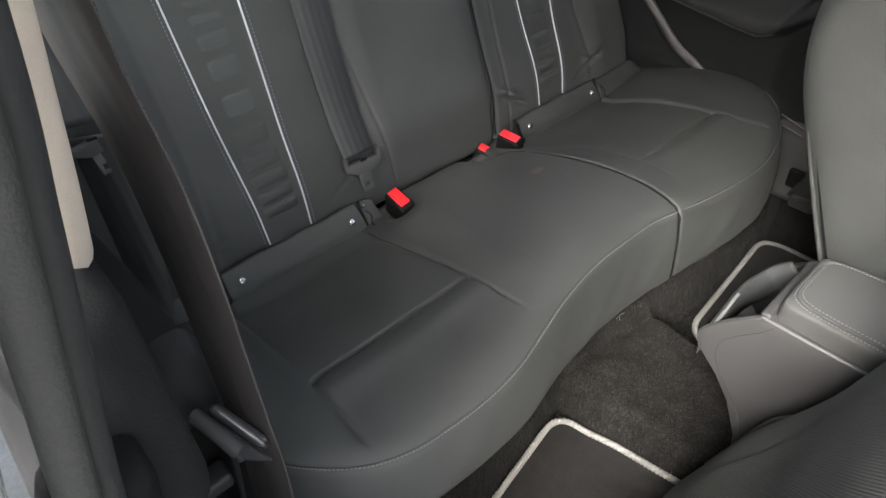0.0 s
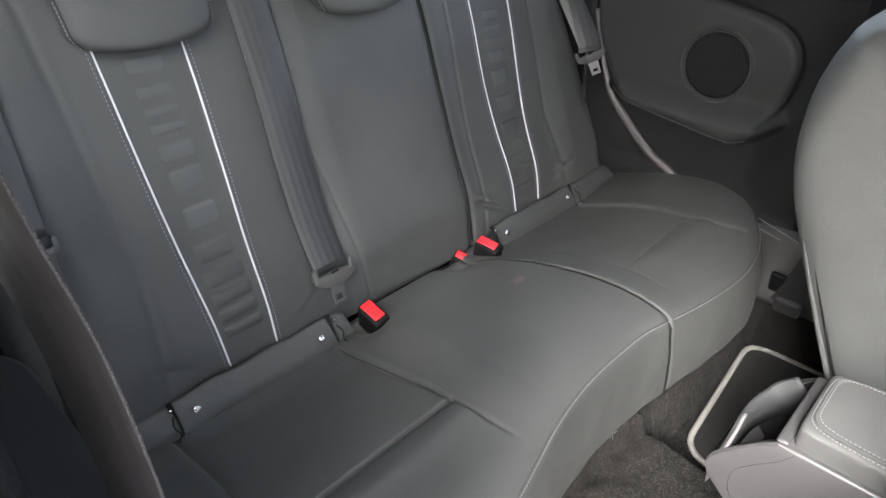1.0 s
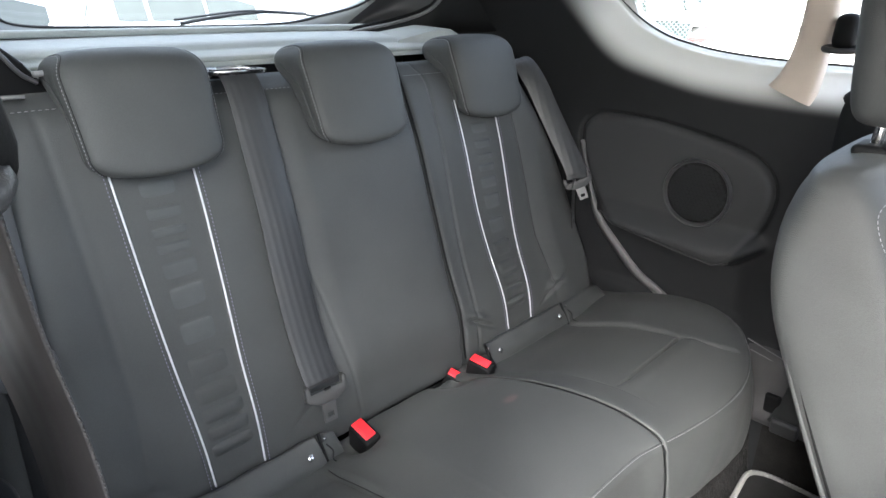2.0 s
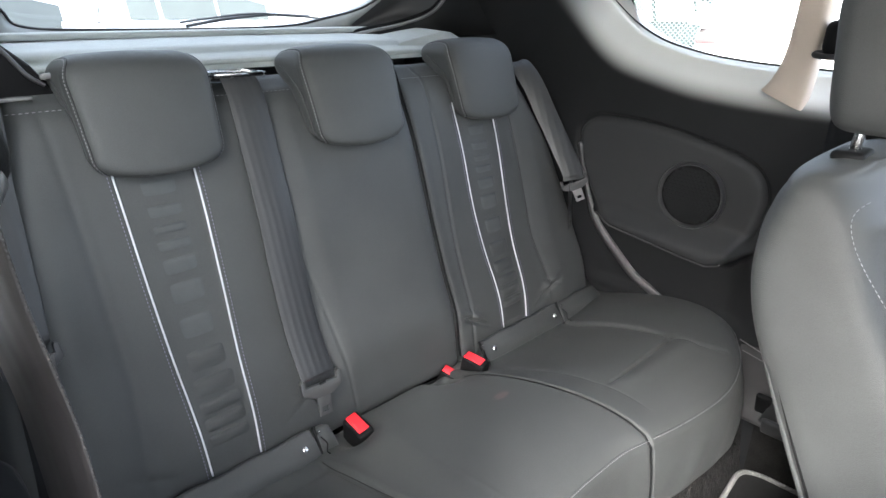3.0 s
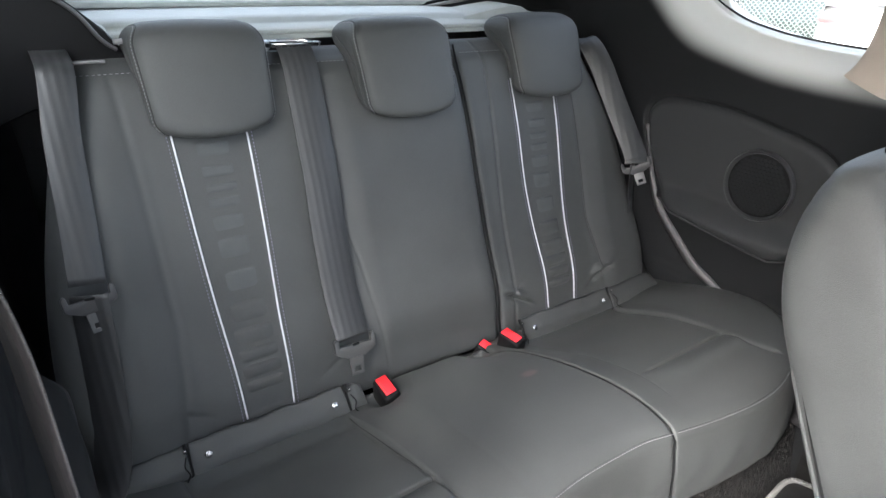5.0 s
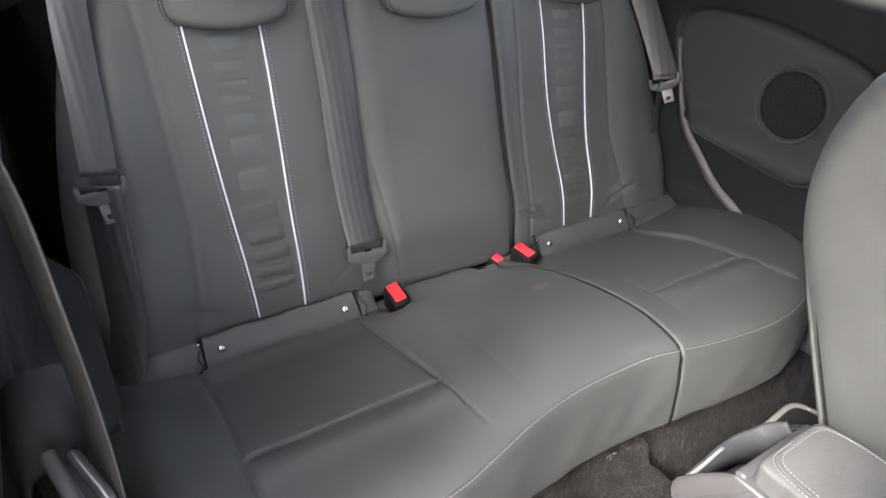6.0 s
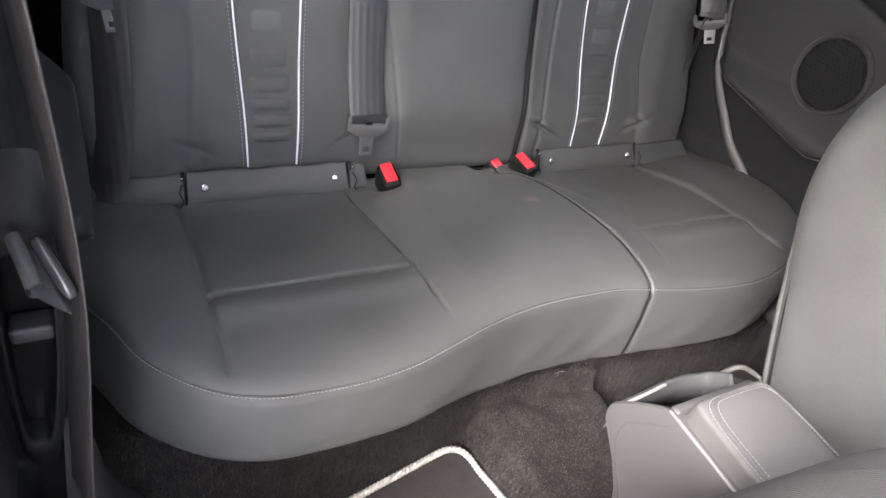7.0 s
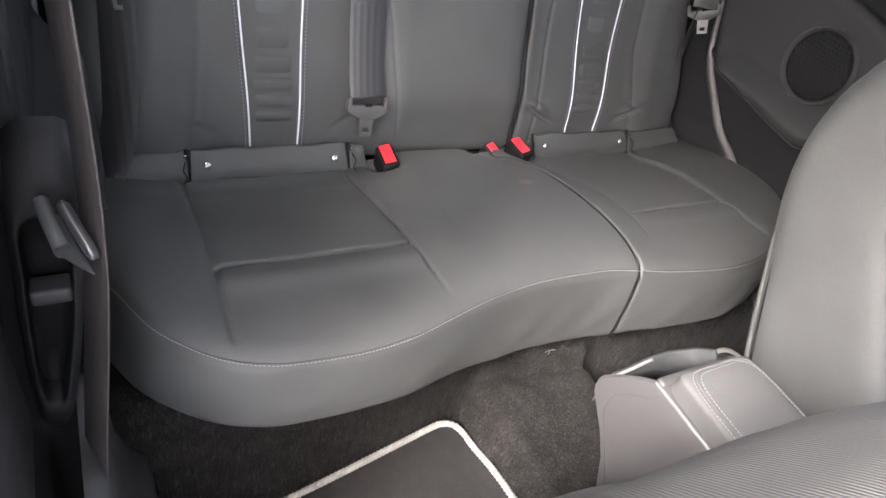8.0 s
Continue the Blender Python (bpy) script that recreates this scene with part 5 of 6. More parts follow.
def tail_frame():
    """Inner tailgate: a ring round the rear window."""
    hole = [(-0.375, 0.925), (-0.350, 0.893), (-0.320, 0.866), (-0.20, 0.859), (0.16, 0.859), (0.29, 0.876), (0.41, 0.911), (0.49, 1.0), (0.45, 1.075), (0.0, 1.09), (-0.42, 1.075), (-0.42, 1.0)]
    outer = [(-0.60, 0.90), (-0.58, 0.80), (-0.36, 0.76), (0.0, 0.76), (0.36, 0.76), (0.58, 0.80), (0.62, 0.90), (0.62, 1.02), (0.58, 1.13), (0.0, 1.14), (-0.58, 1.13), (-0.62, 1.02)]
    def dense(r):
        ts = np.linspace(0, 1, len(r) + 1)
        fx, fz = curve(ts, [p[0] for p in r] + [r[0][0]]), curve(ts, [p[1] for p in r] + [r[0][1]])
        return [(float(fx(t)), float(fz(t))) for t in np.linspace(0, 1, 96, endpoint=False)]
    h, o = dense(hole), dense(outer)
    y_of = lambda z: 1.06 - 0.75 * (z - 0.86)
    rows = []
    for (hx, hz), (ox, oz) in zip(h, o):
        rows.append([(hx, y_of(hz) + 0.03, hz), (hx, y_of(hz) - 0.004, hz), (hx + (ox - hx) * 0.12, y_of(hz) - 0.016, hz + (oz - hz) * 0.12), (hx + (ox - hx) * 0.5, y_of(hz) - 0.022, hz + (oz - hz) * 0.5), (ox, y_of(oz) - 0.01, oz)])
    tagged(part("wall_rear", grid("tailgate_lining", np.array(rows), LEDGE, close_u=True)), "dark moulded tailgate lining round the rear window", "tailgate lining", kind="structure")
    lower = rounded_box("tail_lower", (1.2, 0.05, 0.75), (CX, 1.09, 0.42), PLASTIC, 0.02)
    tagged(part("wall_rear", lower), "dark lower tailgate lining", "tailgate lining", kind="structure")
    pane = mesh_of("pane", [(x, y_of(z) + 0.012, z) for x, z in h], [tuple(range(len(h)))], GLASS, False)
    w = thing("window_1", "clear rear window", "window", kind="structure")
    part("pane", pane, w).visible_shadow = False
    part("seal", tube("seal", [(x, y_of(z) - 0.003, z) for x, z in h], 0.003, RUBBER, 8, True), w, "black rubber seal")
    wiper = thing("rear_wiper", "black rear wiper resting along the window's lower edge", "wiper")
    part("arm", tube("arm", belt_path([(-0.02, y_of(0.862) + 0.03, 0.862), (0.06, y_of(0.875) + 0.03, 0.875), (0.16, y_of(0.884) + 0.03, 0.884), (0.27, y_of(0.88) + 0.03, 0.88)], 24), 0.0035, PLASTIC, 8), wiper)
    part("blade", tube("blade", belt_path([(-0.04, y_of(0.874) + 0.02, 0.870), (0.10, y_of(0.888) + 0.02, 0.886), (0.20, y_of(0.888) + 0.02, 0.884), (0.33, y_of(0.874) + 0.02, 0.872)], 24), 0.0022, PLASTIC, 8), wiper)


tail_frame()

# quarter windows
for sign in (1, -1):
    ys = np.linspace(0.02, 0.72, 40)
    P = np.array([[(CX + sign * (HALF + 0.070 - 0.10 * t), y, float(sill_line(y)) - 0.01 + (1.14 - float(sill_line(y))) * t) for t in (0, 0.5, 1)] for y in ys])
    w = thing("window_2" if sign > 0 else "window_3", "clear rear quarter window", "window", kind="structure")
    part("pane", grid("pane", P, GLASS), w).visible_shadow = False
    line = [(CX + sign * (HALF + 0.066), y, float(sill_line(y)) + 0.002) for y in np.linspace(0.03, 0.70, 60)]
    part("seal", tube("seal", line, 0.0022, RUBBER, 8), w, "black rubber seal")

# dashboard and windscreen frame ahead of the camera's back
tagged(part("trim", rounded_box("dashboard", (1.24, 0.45, 0.72), (CX, -1.42, 0.46), PLASTIC, 0.06)), "dark dashboard across the car", "dashboard", kind="structure")
for sign in (1, -1):
    tagged(part("trim", tube("windscreen_pillar", [(CX + sign * 0.55, -0.80, 1.12), (CX + sign * 0.60, -1.55, 0.72)], 0.03, BEIGE, 12)), "beige windscreen pillar trim", "pillar trim", kind="structure")


# ---- centre console ----
console = thing("centre_console", "grey plastic centre console with padded armrest and rear cup holder", "console")
prof = [(-0.205, 0.010), (-0.195, 0.10), (-0.179, 0.185), (-0.155, 0.236), (-0.130, 0.268), (-0.106, 0.290), (-0.0965, 0.299), (-0.0925, 0.308), (-0.0920, 0.316), (-0.0950, 0.326), (-0.106, 0.342), (-0.127, 0.3665), (-0.140, 0.380), (-0.150, 0.388), (-0.160, 0.391), (-0.36, 0.391), (-0.60, 0.389), (-0.62, 0.37), (-0.62, 0.01)]
bm = bmesh.new()
CW0, CW1 = -0.048, 0.092
rings = []
for x, inset in ((CW0, 0.0045), (CW0 + 0.0012, 0.0018), (CW0 + 0.0045, 0.0), (CW1 - 0.0045, 0.0), (CW1 - 0.0012, 0.0018), (CW1, 0.0045)):
    c = Vector((-0.36, 0.2))
    rings.append([bm.verts.new((x, y + (c.x - y) * inset / 0.25, z + (c.y - z) * inset / 0.2)) for y, z in prof])
for a, b in zip(rings, rings[1:]):
    for i in range(len(prof)):
        j = (i + 1) % len(prof)
        if not (8 <= i <= 12 and a is rings[2]):
            bm.faces.new((a[i], a[j], b[j], b[i]))
bm.faces.new(rings[0])
bm.faces.new(rings[-1][::-1])
part("body", from_bm("body", bm, GREY, angle=35), console)
# the cheek beside the cup holder has thickness
cheek = [(y, z) for y, z in prof[8:14]]
for x0, x1 in ((CW0 + 0.0045, CW0 + 0.011), (CW1 - 0.011, CW1 - 0.0045)):
    Q = np.array([[(x0, y, z) for y, z in cheek], [(x1, y - 0.001, z - 0.001) for y, z in cheek], [(x1, y - 0.006, z - 0.045) for y, z in cheek]])
    part("cup_cheek", grid("cup_cheek", Q, GREY), console)
# hollow of the cup holder under the open stretch of the top
bm = bmesh.new()
top_ring = [(CW0 + 0.0045, -0.0925, 0.310), (CW0 + 0.0045, -0.118, 0.345), (CW0 + 0.0045, -0.150, 0.384), (CW1 - 0.0045, -0.150, 0.384), (CW1 - 0.0045, -0.118, 0.345), (CW1 - 0.0045, -0.0925, 0.310)]
a = [bm.verts.new(p) for p in top_ring]
b = [bm.verts.new((CX + 0.012 + (p[0] - CX - 0.012) * 0.85, -0.130 + (p[1] + 0.135) * 0.7, 0.275)) for p in top_ring]
for i in range(6):
    bm.faces.new((a[i], a[(i + 1) % 6], b[(i + 1) % 6], b[i]))
bm.faces.new(b)
part("cup_hollow", from_bm("cup_hollow", bm, DARK), console, "dark cup holder hollow")
wall = belt_path([(CW0 + 0.008, -0.107, 0.340), (-0.015, -0.106, 0.343), (0.018, -0.104, 0.347), (0.048, -0.107, 0.353), (0.074, -0.121, 0.364), (0.085, -0.146, 0.386)], 44)
part("cup_wall", ribbon("cup_wall", [(x, y, z - 0.024) for x, y, z in wall], (0, 0.1, 1), 0.048, 0.006, VINYL), console, "curved grey cup holder wall")
part("cup_lip", tube("cup_lip", wall[:18], 0.0022, EDGE, 8), console, "pale lip of the cup holder")
part("cup_ridge", rounded_box("cup_ridge", (0.128, 0.013, 0.012), (0.021, -0.1545, 0.3870), GREY, 0.004, (-8, 0, 0)), console, "grey ridge behind the armrest")
pts = [(CW0 + 0.0012, -0.152 - t * 0.42, 0.3900 + 0.001 * t) for t in np.linspace(0, 1, 10)]
part("bright_edge", tube("bright_edge", pts, 0.0017, EDGE, 8), console, "thin pale edge line")
panel_line = [(CW0 - 0.0003, y, z) for y, z in ((-0.205, 0.15), (-0.180, 0.215), (-0.150, 0.258), (-0.131, 0.2815), (-0.122, 0.300), (-0.1225, 0.323), (-0.133, 0.340), (-0.146, 0.356), (-0.158, 0.369), (-0.168, 0.386))]
part("panel_joint", tube("panel_joint", belt_path(panel_line, 60), 0.0005, PLASTIC, 6), console)
lid = thing("armrest_lid", "grey leatherette armrest lid with pale stitching", "armrest")
xg, yg, zg = superform(36, 96, 0.20, 0.13)
P = np.stack([0.017 + 0.058 * xg, -0.341 + 0.180 * yg, 0.396 + 0.022 * zg + 0.004 * (1 - xg**2) * smooth(0, 1, zg) - 0.015 * (yg < 0) * yg**2 * 0], -1)
part("pad", grid("pad", P, LEATHER, close_v=True), lid)
ring = [(0.017 + 0.048 * np.sign(math.cos(a)) * abs(math.cos(a)) ** 0.3, -0.341 + 0.170 * np.sign(math.sin(a)) * abs(math.sin(a)) ** 0.22, 0.4215) for a in np.linspace(0, 2 * math.pi, 240)]
part("stitching", dashes("stitching", ring, THREAD, 0.0026, 0.0014, 0.00034), lid, "pale grey stitching")
ring = [(0.017 + 0.0545 * np.sign(math.cos(a)) * abs(math.cos(a)) ** 0.3, -0.341 + 0.1755 * np.sign(math.sin(a)) * abs(math.sin(a)) ** 0.22, 0.4185) for a in np.linspace(0, 2 * math.pi, 240)]
part("stitching", dashes("stitching", ring, THREAD, 0.0026, 0.0014, 0.00034), lid, "pale grey stitching")
ring = [(0.017 + 0.0512 * np.sign(math.cos(a)) * abs(math.cos(a)) ** 0.3, -0.341 + 0.173 * np.sign(math.sin(a)) * abs(math.sin(a)) ** 0.22, 0.4200) for a in np.linspace(0, 2 * math.pi, 240)]
part("welt", tube("welt", ring, 0.0012, LEATHER, 6), lid)
part("lid_edge_line", tube("lid_edge_line", [(0.0725, y, 0.4130) for y in np.linspace(-0.178, -0.50, 12)], 0.0016, EDGE, 8), lid, "thin pale line along the lid's right edge")


# ---- front seats ----
def front_seat(m, label, rear_mat):
    """A front seat with its backrest; m moves the backrest about its hinge."""
    top = thing("front_seat", label, "car seat", "front seats")
    rear_line = curve((0.16, 0.25, 0.345, 0.43, 0.518, 0.575, 0.65, 0.695, 0.727, 0.750, 0.762), (-0.225, -0.187, -0.144, -0.103, -0.064, -0.042, -0.029, -0.027, -0.035, -0.052, -0.085))
    rear = lambda z: rear_line(z) + (0.024 * smooth(0.44, 0.27, z) if rear_mat else 0.0)
    width = curve((0.16, 0.30, 0.50, 0.62, 0.67, 0.700, 0.725, 0.745, 0.756, 0.762), (0.200, 0.204, 0.205, 0.207, 0.206, 0.202, 0.194, 0.176, 0.145, 0.085))
    zs = np.concatenate([np.linspace(0.16, 0.69, 40), 0.69 + 0.072 * np.sin(np.linspace(0, math.pi / 2, 24)[1:])])
    rows = []
    for z in zs:
        yr, w = float(rear(z)), float(width(z))
        thick = 0.225 - 0.095 * float(smooth(0.35, 0.72, z))
        thick *= max(0.12, min(1.0, (0.766 - z) / 0.06)) ** 0.5
        bol = 0.030 * float(smooth(0.74, 0.55, z))
        ring = []
        for a in np.linspace(0, 2 * math.pi, 96, endpoint=False):
            c, s = math.cos(a), math.sin(a)
            e = 0.36 + 0.34 * float(smooth(0.62, 0.755, z))
            u, v = np.sign(c) * abs(c) ** e, np.sign(s) * abs(s) ** e
            yy = yr - thick / 2 + thick / 2 * v
            if v < 0:
                yy += bol * (1 - u * u) ** 1.2 * (-v) - bol * 0.3 * abs(u) ** 3 * (-v)
            ring.append((0.318 + w * u * (1 + 0.02 * v), yy, z))
        rows.append(ring)
    P = np.array(rows)
    back = grid("backrest", P, FABRIC, close_v=True)
    back.transform(m)
    bk = part("backrest", back, top)
    cap = mesh_of("crown", [m @ Vector(p) for p in P[-1]], [tuple(range(96))], FABRIC)
    part("crown", cap, bk)
    # seams at the corners
    for u in (-1, 1):
        flange, gap = [], []
        for z in np.linspace(0.17, 0.345, 50) if rear_mat else np.linspace(0.20, 0.570, 50):
            yr, w = float(rear(z)), float(width(z))
            sink = 0.010 * float(smooth(0.30, 0.345, z) if rear_mat else smooth(0.52, 0.57, z))
            flange.append(m @ Vector((0.318 + u * (w * (0.955 if rear_mat is None else 0.985) - sink), yr - 0.021 - 0.3 * sink, z)))
            gap.append(m @ Vector((0.318 + u * (w * 0.982 - 0.4 * sink), yr - 0.0315, z)))
        part("cover_edge", tube("cover_edge", flange, 0.0034 if rear_mat is None else 0.0075, FABRIC, 10), bk, "sewn edge of the seat cover")
        part("cover_gap", tube("cover_gap", gap[14:], [0.0022] * 30 + [0.0012, 0.0010, 0.0008, 0.0006, 0.0005, 0.0004], DARK, 6), bk, "dark gap beside the sewn edge")
        seam = belt_path([(-0.315, 0.44, 0), (-0.258, 0.53, 0), (-0.216, 0.59, 0), (-0.178, 0.638, 0), (-0.146, 0.678, 0), (-0.130, 0.706, 0), (-0.128, 0.724, 0), (-0.138, 0.738, 0)], 80)
        pts = [m @ Vector((0.318 + u * (float(width(z)) + 0.0008), y, z)) for y, z, _ in seam]
        part("stitching", dashes("stitching", pts, THREAD, 0.0040, 0.0018, 0.00048), bk, "pale grey stitching")
    if rear_mat:
        zs2 = np.linspace(0.22, 0.70, 50)
        us = np.linspace(-0.62, 0.44, 40)
        Q = np.array([[m @ Vector((0.318 + float(width(z)) * u, float(rear(z)) + 0.0015 - 0.003 * abs(u / 0.62) ** 12, z)) for u in us] for z in zs2])
        part("rear_cloth", grid("rear_cloth", Q, rear_mat, flip=True), bk, "ribbed charcoal cloth")
        pts = [Vector(q) for q in Q[:, 0]]
        part("rear_piping", tube("rear_piping", pts, 0.003, LEATHER, 8), bk)
    for x in (0.239, 0.392):
        bl = m @ Vector((x, -0.088, 0.735))
        tp = m @ Vector((x, -0.092, 0.830))
        p = part("headrest_post", tube("headrest_post", [bl, tp], 0.006, METAL, 14), top, "bright steel headrest post")
        cup = rounded_box("post_collar", (0.052, 0.036, 0.014), (x, -0.088, 0.760), DARK, 0.0065)
        cup.transform(m)
        part("post_collar", cup, p)
    xg, yg, zg = superform(40, 56, 0.35, 0.45)
    H = np.stack([0.316 + (0.122 + 0.004 * zg) * xg, -0.096 + 0.05 * yg + 0.10 * 0.085 * zg - 0.012 * (1 - xg**2) * (yg < 0), 0.868 + 0.085 * zg], -1)
    me = grid("headrest", H, FABRIC, close_v=True)
    me.transform(m)
    h = part("headrest", me, top)
    for s in (-1, 1):
        line = [m @ Vector((0.316 + s * 0.119, -0.126, z)) for z in np.linspace(0.81, 0.93, 20)]
        part("stitching", dashes("stitching", line, THREAD, 0.0036, 0.0016, 0.0004), h)
    xg, yg, zg = superform(24, 64, 0.4, 0.35)
    Cc = np.stack([0.318 + 0.19 * xg, -0.45 + 0.25 * yg, 0.245 + 0.085 * zg + 0.03 * (1 - xg**2) * -1 * (zg > 0) + 0.03 * (-yg) * (zg > 0)], -1)
    me = grid("seat_pad", Cc, FABRIC, close_v=True)
    return top, me


seat, pad = front_seat(Matrix.Identity(4), "charcoal cloth front seat upright with steel headrest posts", None)
part("seat_pad", pad, seat)
hinge = Vector((0, -0.19, 0.22))
tilt = Matrix.Translation((-0.612, 0, 0)) @ Matrix.Translation(hinge) @ Matrix.Rotation(radians(38), 4, "X") @ Matrix.Translation(-hinge)
seat, pad = front_seat(tilt, "charcoal cloth front seat tipped forward with ribbed rear cloth", RIB)
pad.transform(Matrix.Translation((-0.612, 0, 0)))
part("seat_pad", pad, seat)


# ---- outside ----
tagged(part("ground", grid("ground", np.array([[(x, y, -0.33) for y in np.linspace(-400, 400, 9)] for x in np.linspace(-400, 400, 9)]), ASPHALT)), "pale grey asphalt of the yard", "asphalt", kind="structure")


def parked_car(m, paint, label):
    top = thing("parked_car", label, "car", "parked cars")
    L = curve((-2.0, -1.93, -1.2, -0.6, 0.6, 1.5, 1.85, 2.0), (0.62, 0.72, 0.86, 0.93, 0.95, 0.97, 0.94, 0.80))
    ys = np.linspace(-2.0, 2.0, 60)
    rows = []
    for y in ys:
        w = 0.86 * (1 - 0.14 * abs(y / 2.0) ** 5)
        rows.append([(-w * 0.92, y, 0.18), (-w, y, 0.30), (-w * 1.01, y, 0.55), (-w * 0.97, y, float(L(y)) - 0.06), (-w * 0.88, y, float(L(y))), (0, y, float(L(y)) + 0.03), (w * 0.88, y, float(L(y))), (w * 0.97, y, float(L(y)) - 0.06), (w * 1.01, y, 0.55), (w, y, 0.30), (w * 0.92, y, 0.18)])
    me = grid("body", np.array(rows), paint, close_v=True)
    me.transform(m)
    body = part("body", me, top)
    for i in (0, -1):
        e = mesh_of("bumper", [m @ Vector(p) for p in rows[i]], [tuple(range(11))], paint)
        part("bumper", e, body)
    roof_l = [(-0.95, 0.93), (-0.25, 1.40), (0.4, 1.46), (1.2, 1.42), (1.75, 1.30), (1.92, 0.95)]
    fz = curve([p[0] for p in roof_l], [p[1] for p in roof_l])
    rows = []
    for y in np.linspace(-0.95, 1.92, 50):
        z = float(fz(y))
        t = (z - 0.92) / 0.54
        rows.append([(-0.79, y, 0.90), (-0.79 + 0.17 * t, y, z - 0.04 * t), (-0.54, y, z), (0, y, z + 0.02), (0.54, y, z), (0.79 - 0.17 * t, y, z - 0.04 * t), (0.79, y, 0.90)])
    me = grid("cabin", np.array(rows), paint)
    me.transform(m)
    part("cabin", me, body)
    for s in (-1, 1):
        for y0, y1 in ((-0.55, 0.25), (0.30, 1.10), (1.16, 1.55)):
            q = []
            for y, t in ((y0, 0.08), (y1, 0.08), (y1, 0.86), (y0, 0.86)):
                z = 0.93 + (float(fz(y)) - 0.96) * t
                q.append(m @ Vector((s * (0.80 - 0.185 * (z - 0.92) / 0.54), y, z)))
            part("side_window", mesh_of("side_window", q, [(0, 1, 2, 3)], DARK_GLASS, False), top)
        mir = rounded_box("door_mirror", (0.20, 0.10, 0.13), (s * 0.93, -0.55, 0.98), paint, 0.04)
        mir.transform(m)
        part("door_mirror", mir, top)
        lamp = rounded_box("tail_lamp", (0.26, 0.10, 0.07), (s * 0.68, 1.93, 0.86), LAMP, 0.03)
        lamp.transform(m)
        part("tail_lamp", lamp, top)
        for y in (-1.25, 1.25):
            ring = [m @ Vector((s * 0.80, y + 0.25 * math.cos(a), 0.31 + 0.25 * math.sin(a))) for a in np.linspace(0, 2 * math.pi, 32, endpoint=False)]
            wh = part("wheel", tube("wheel", ring, 0.075, TYRE, 12, True), top)
            disc = [m @ Vector((s * 0.86, y + 0.19 * math.cos(a), 0.31 + 0.19 * math.sin(a))) for a in np.linspace(0, 2 * math.pi, 24, endpoint=False)]
            part("rim", mesh_of("rim", disc, [tuple(range(24))], METAL), wh)
    q = []
    for x, y in ((-0.60, 1.80), (0.60, 1.80), (0.68, 1.905), (-0.68, 1.905)):
        q.append(m @ Vector((x, y + 0.03, float(fz(y)) - 0.02)))
    part("tail_window", mesh_of("tail_window", q, [(0, 1, 2, 3)], DARK_GLASS, False), top)
    q = [m @ Vector(p) for p in ((-0.52, -0.33, 1.385), (0.52, -0.33, 1.385), (0.66, -0.90, 0.99), (-0.66, -0.90, 0.99))]
    part("windscreen", mesh_of("windscreen", q, [(0, 1, 2, 3)], DARK_GLASS, False), top)
    return top


parked_car(pose(7.3, 2.35, -0.33, 0, 0, 112) @ Matrix.Diagonal((1, 1, 1.12, 1)), PAINT, "white parked hatchback seen through the quarter window")
parked_car(pose(11.6, 5.6, -0.33, 0, 0, 62), PAINT_GREEN, "dark green parked car behind the white hatchback")
parked_car(pose(0.6, 7.2, -0.33, 0, 0, 90), PAINT, "white parked car behind the rear window")
parked_car(pose(4.0, 9.6, -0.33, 0, 0, 95), PAINT_GREY, "silver parked car behind the rear window")
parked_car(pose(-4.4, 7.8, -0.33, 0, 0, 85), PAINT, "white parked car behind the rear window")


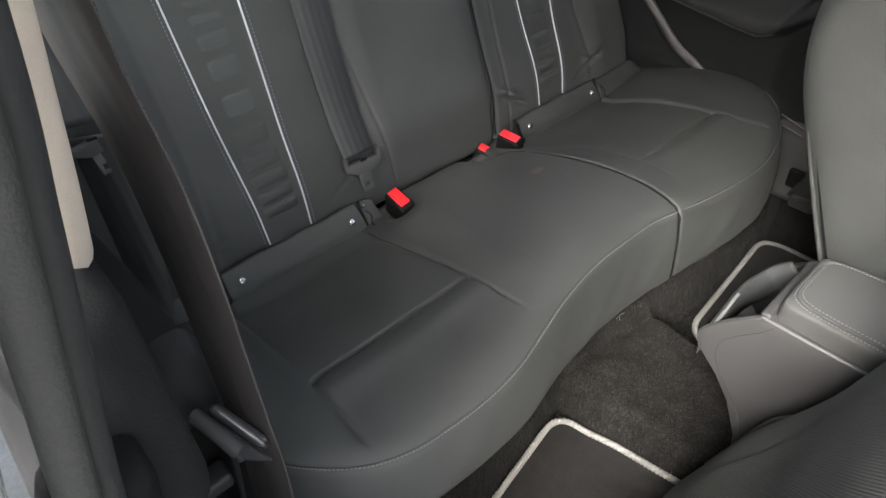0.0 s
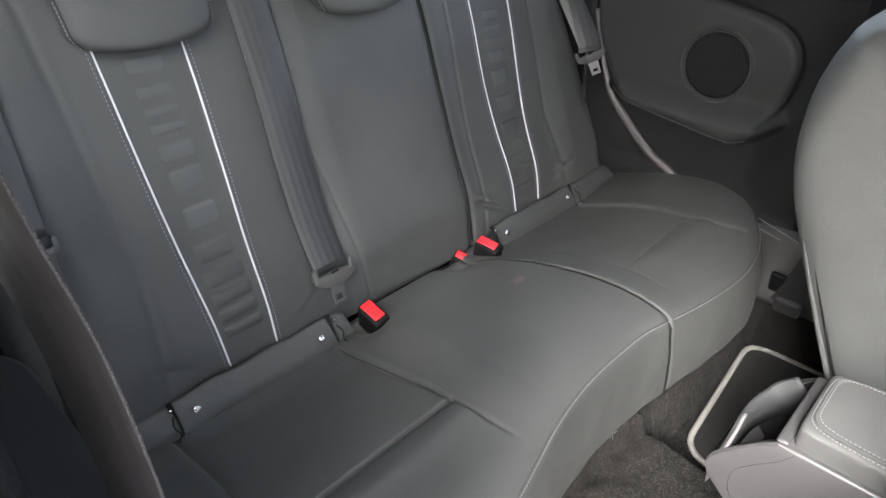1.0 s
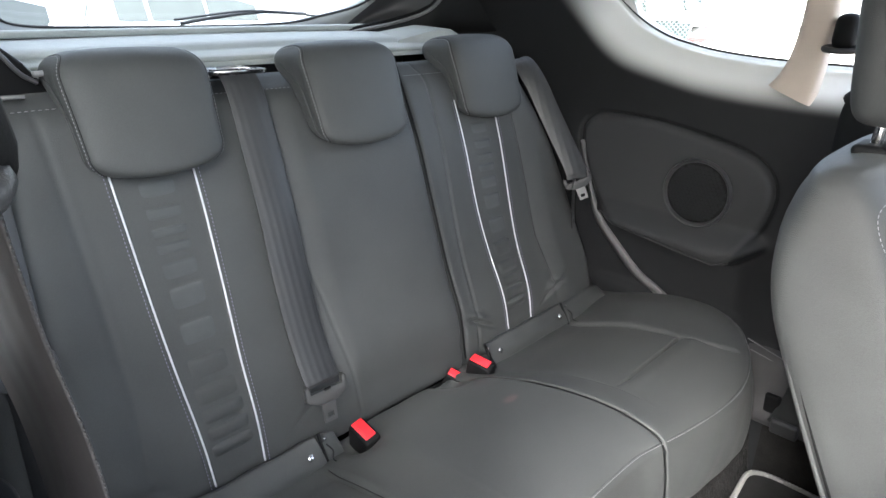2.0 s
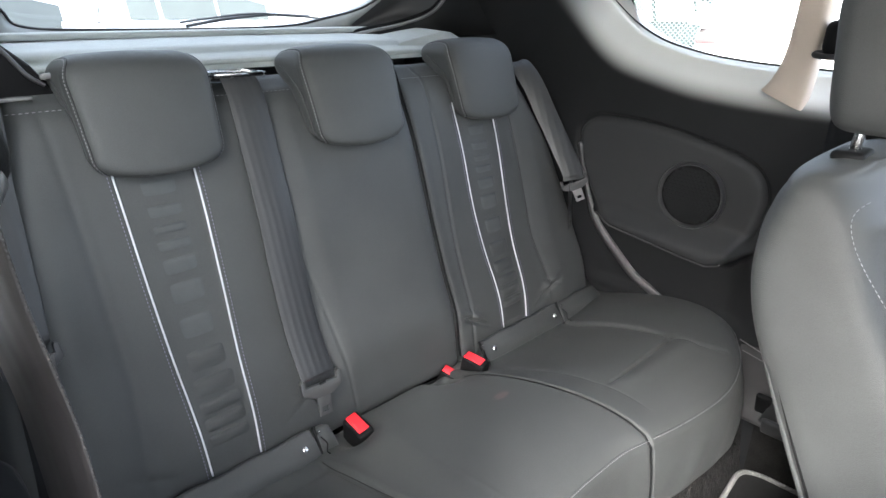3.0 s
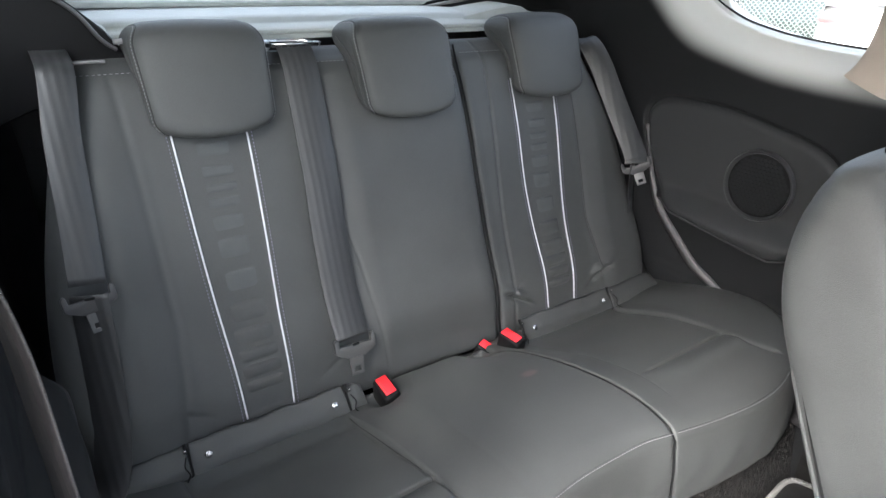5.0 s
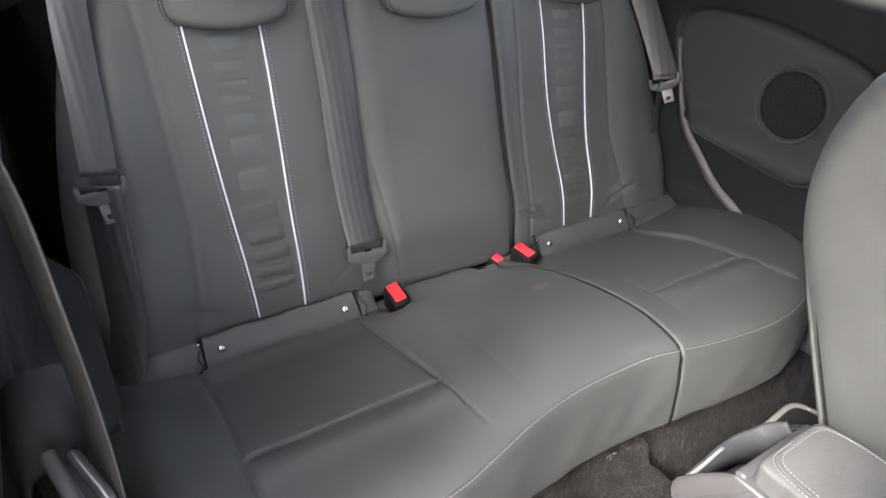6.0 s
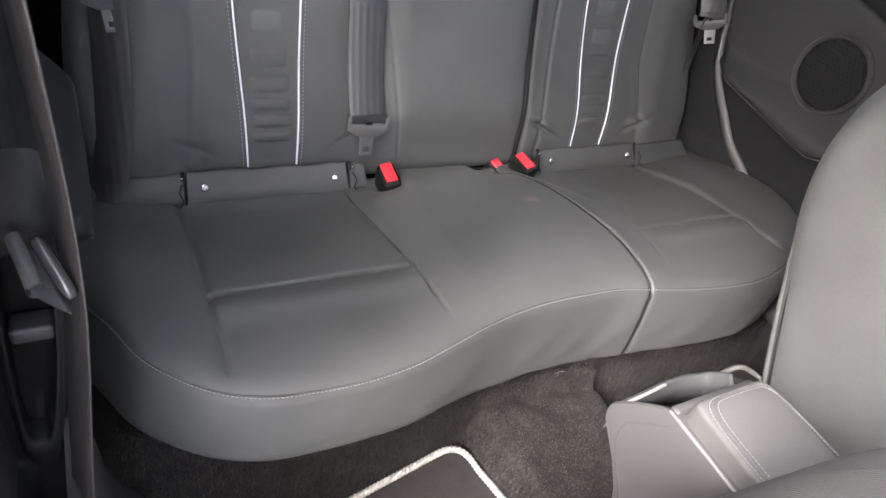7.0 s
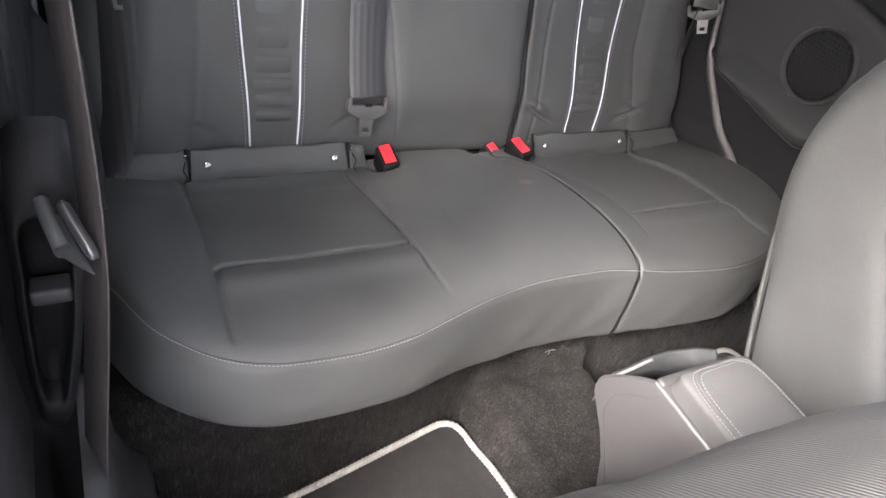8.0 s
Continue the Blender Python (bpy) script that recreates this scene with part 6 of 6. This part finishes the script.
def fence(a, b, h):
    top = thing("wire_fence", "galvanised chain-link fence between the parked cars", "fence")
    A, B = Vector(a), Vector(b)
    L = (B - A).length
    d = (B - A).normalized()
    n = int(L / 2.5)
    for i in range(n + 1):
        p = A + d * (L * i / n)
        part("post", tube("post", [p, p + Vector((0, 0, h + 0.1))], 0.03, WIRE, 10), top)
    verts, faces = [], []
    for s in (-1, 1):
        t = -h
        while t < L + h:
            p0, p1 = (t, 0.0), (t + h, h)
            if s < 0:
                p0, p1 = (t + h, 0.0), (t, h)
            lo, hi = max(0, min(p0[0], p1[0])), min(L, max(p0[0], p1[0]))
            if hi - lo > 0.01:
                f = lambda u: (u - p0[0]) / (p1[0] - p0[0]) * h
                for u0, u1 in ((lo, hi),):
                    q0, q1 = A + d * u0 + Vector((0, 0, f(u0))), A + d * u1 + Vector((0, 0, f(u1)))
                    base = len(verts)
                    w = Vector((0, 0, 0.005))
                    nrm = d.cross(Vector((0, 0, 1))) * 0.004
                    verts += [q0 - w, q0 + w, q0 + nrm, q1 - w, q1 + w, q1 + nrm]
                    faces += [(base, base + 1, base + 4, base + 3), (base + 1, base + 2, base + 5, base + 4), (base + 2, base, base + 3, base + 5)]
            t += 0.075
    part("mesh", mesh_of("mesh", verts, faces, WIRE, False), top)["kind"] = "stuff"


fence((11.5, -4.0, -0.33), (7.6, 12.0, -0.33), 1.9)
# unseen wall, added to keep sun and sky off the left rear
tagged(part("wall", rounded_box("light_block", (0.2, 6.35, 5.0), (-1.65, 2.845, 2.17), BLOCK_WALL, 0.02)), "unseen dark wall added to block light from the left", "wall", kind="structure")
tagged(part("backdrop", rounded_box("yard_wall", (40, 0.3, 2.6), (0, 17, 0.9), CONCRETE, 0.03)), "pale concrete wall at the yard's end", "wall", kind="structure")
rng = random.Random(5)
verts, faces = [], []
for i in range(9000):
    t = rng.random()
    p = Vector((15.5 - 2.0 * t + rng.uniform(-0.8, 0.8), -6 + 22 * t, -0.3 + 2.6 * rng.random() ** 0.8))
    r = rng.uniform(0.05, 0.12)
    n = Vector((rng.gauss(0, 1), rng.gauss(0, 1), rng.gauss(0, 1))).normalized()
    u = n.orthogonal().normalized() * r
    v = n.cross(u) * 0.6
    b = len(verts)
    verts += [p - u, p + v, p + u, p - v]
    faces.append((b, b + 1, b + 2, b + 3))
hedge = part("hedge", mesh_of("hedge", verts, faces, HEDGE, False))
tagged(hedge, "green leafy hedge behind the wire fence", "hedge", kind="stuff")
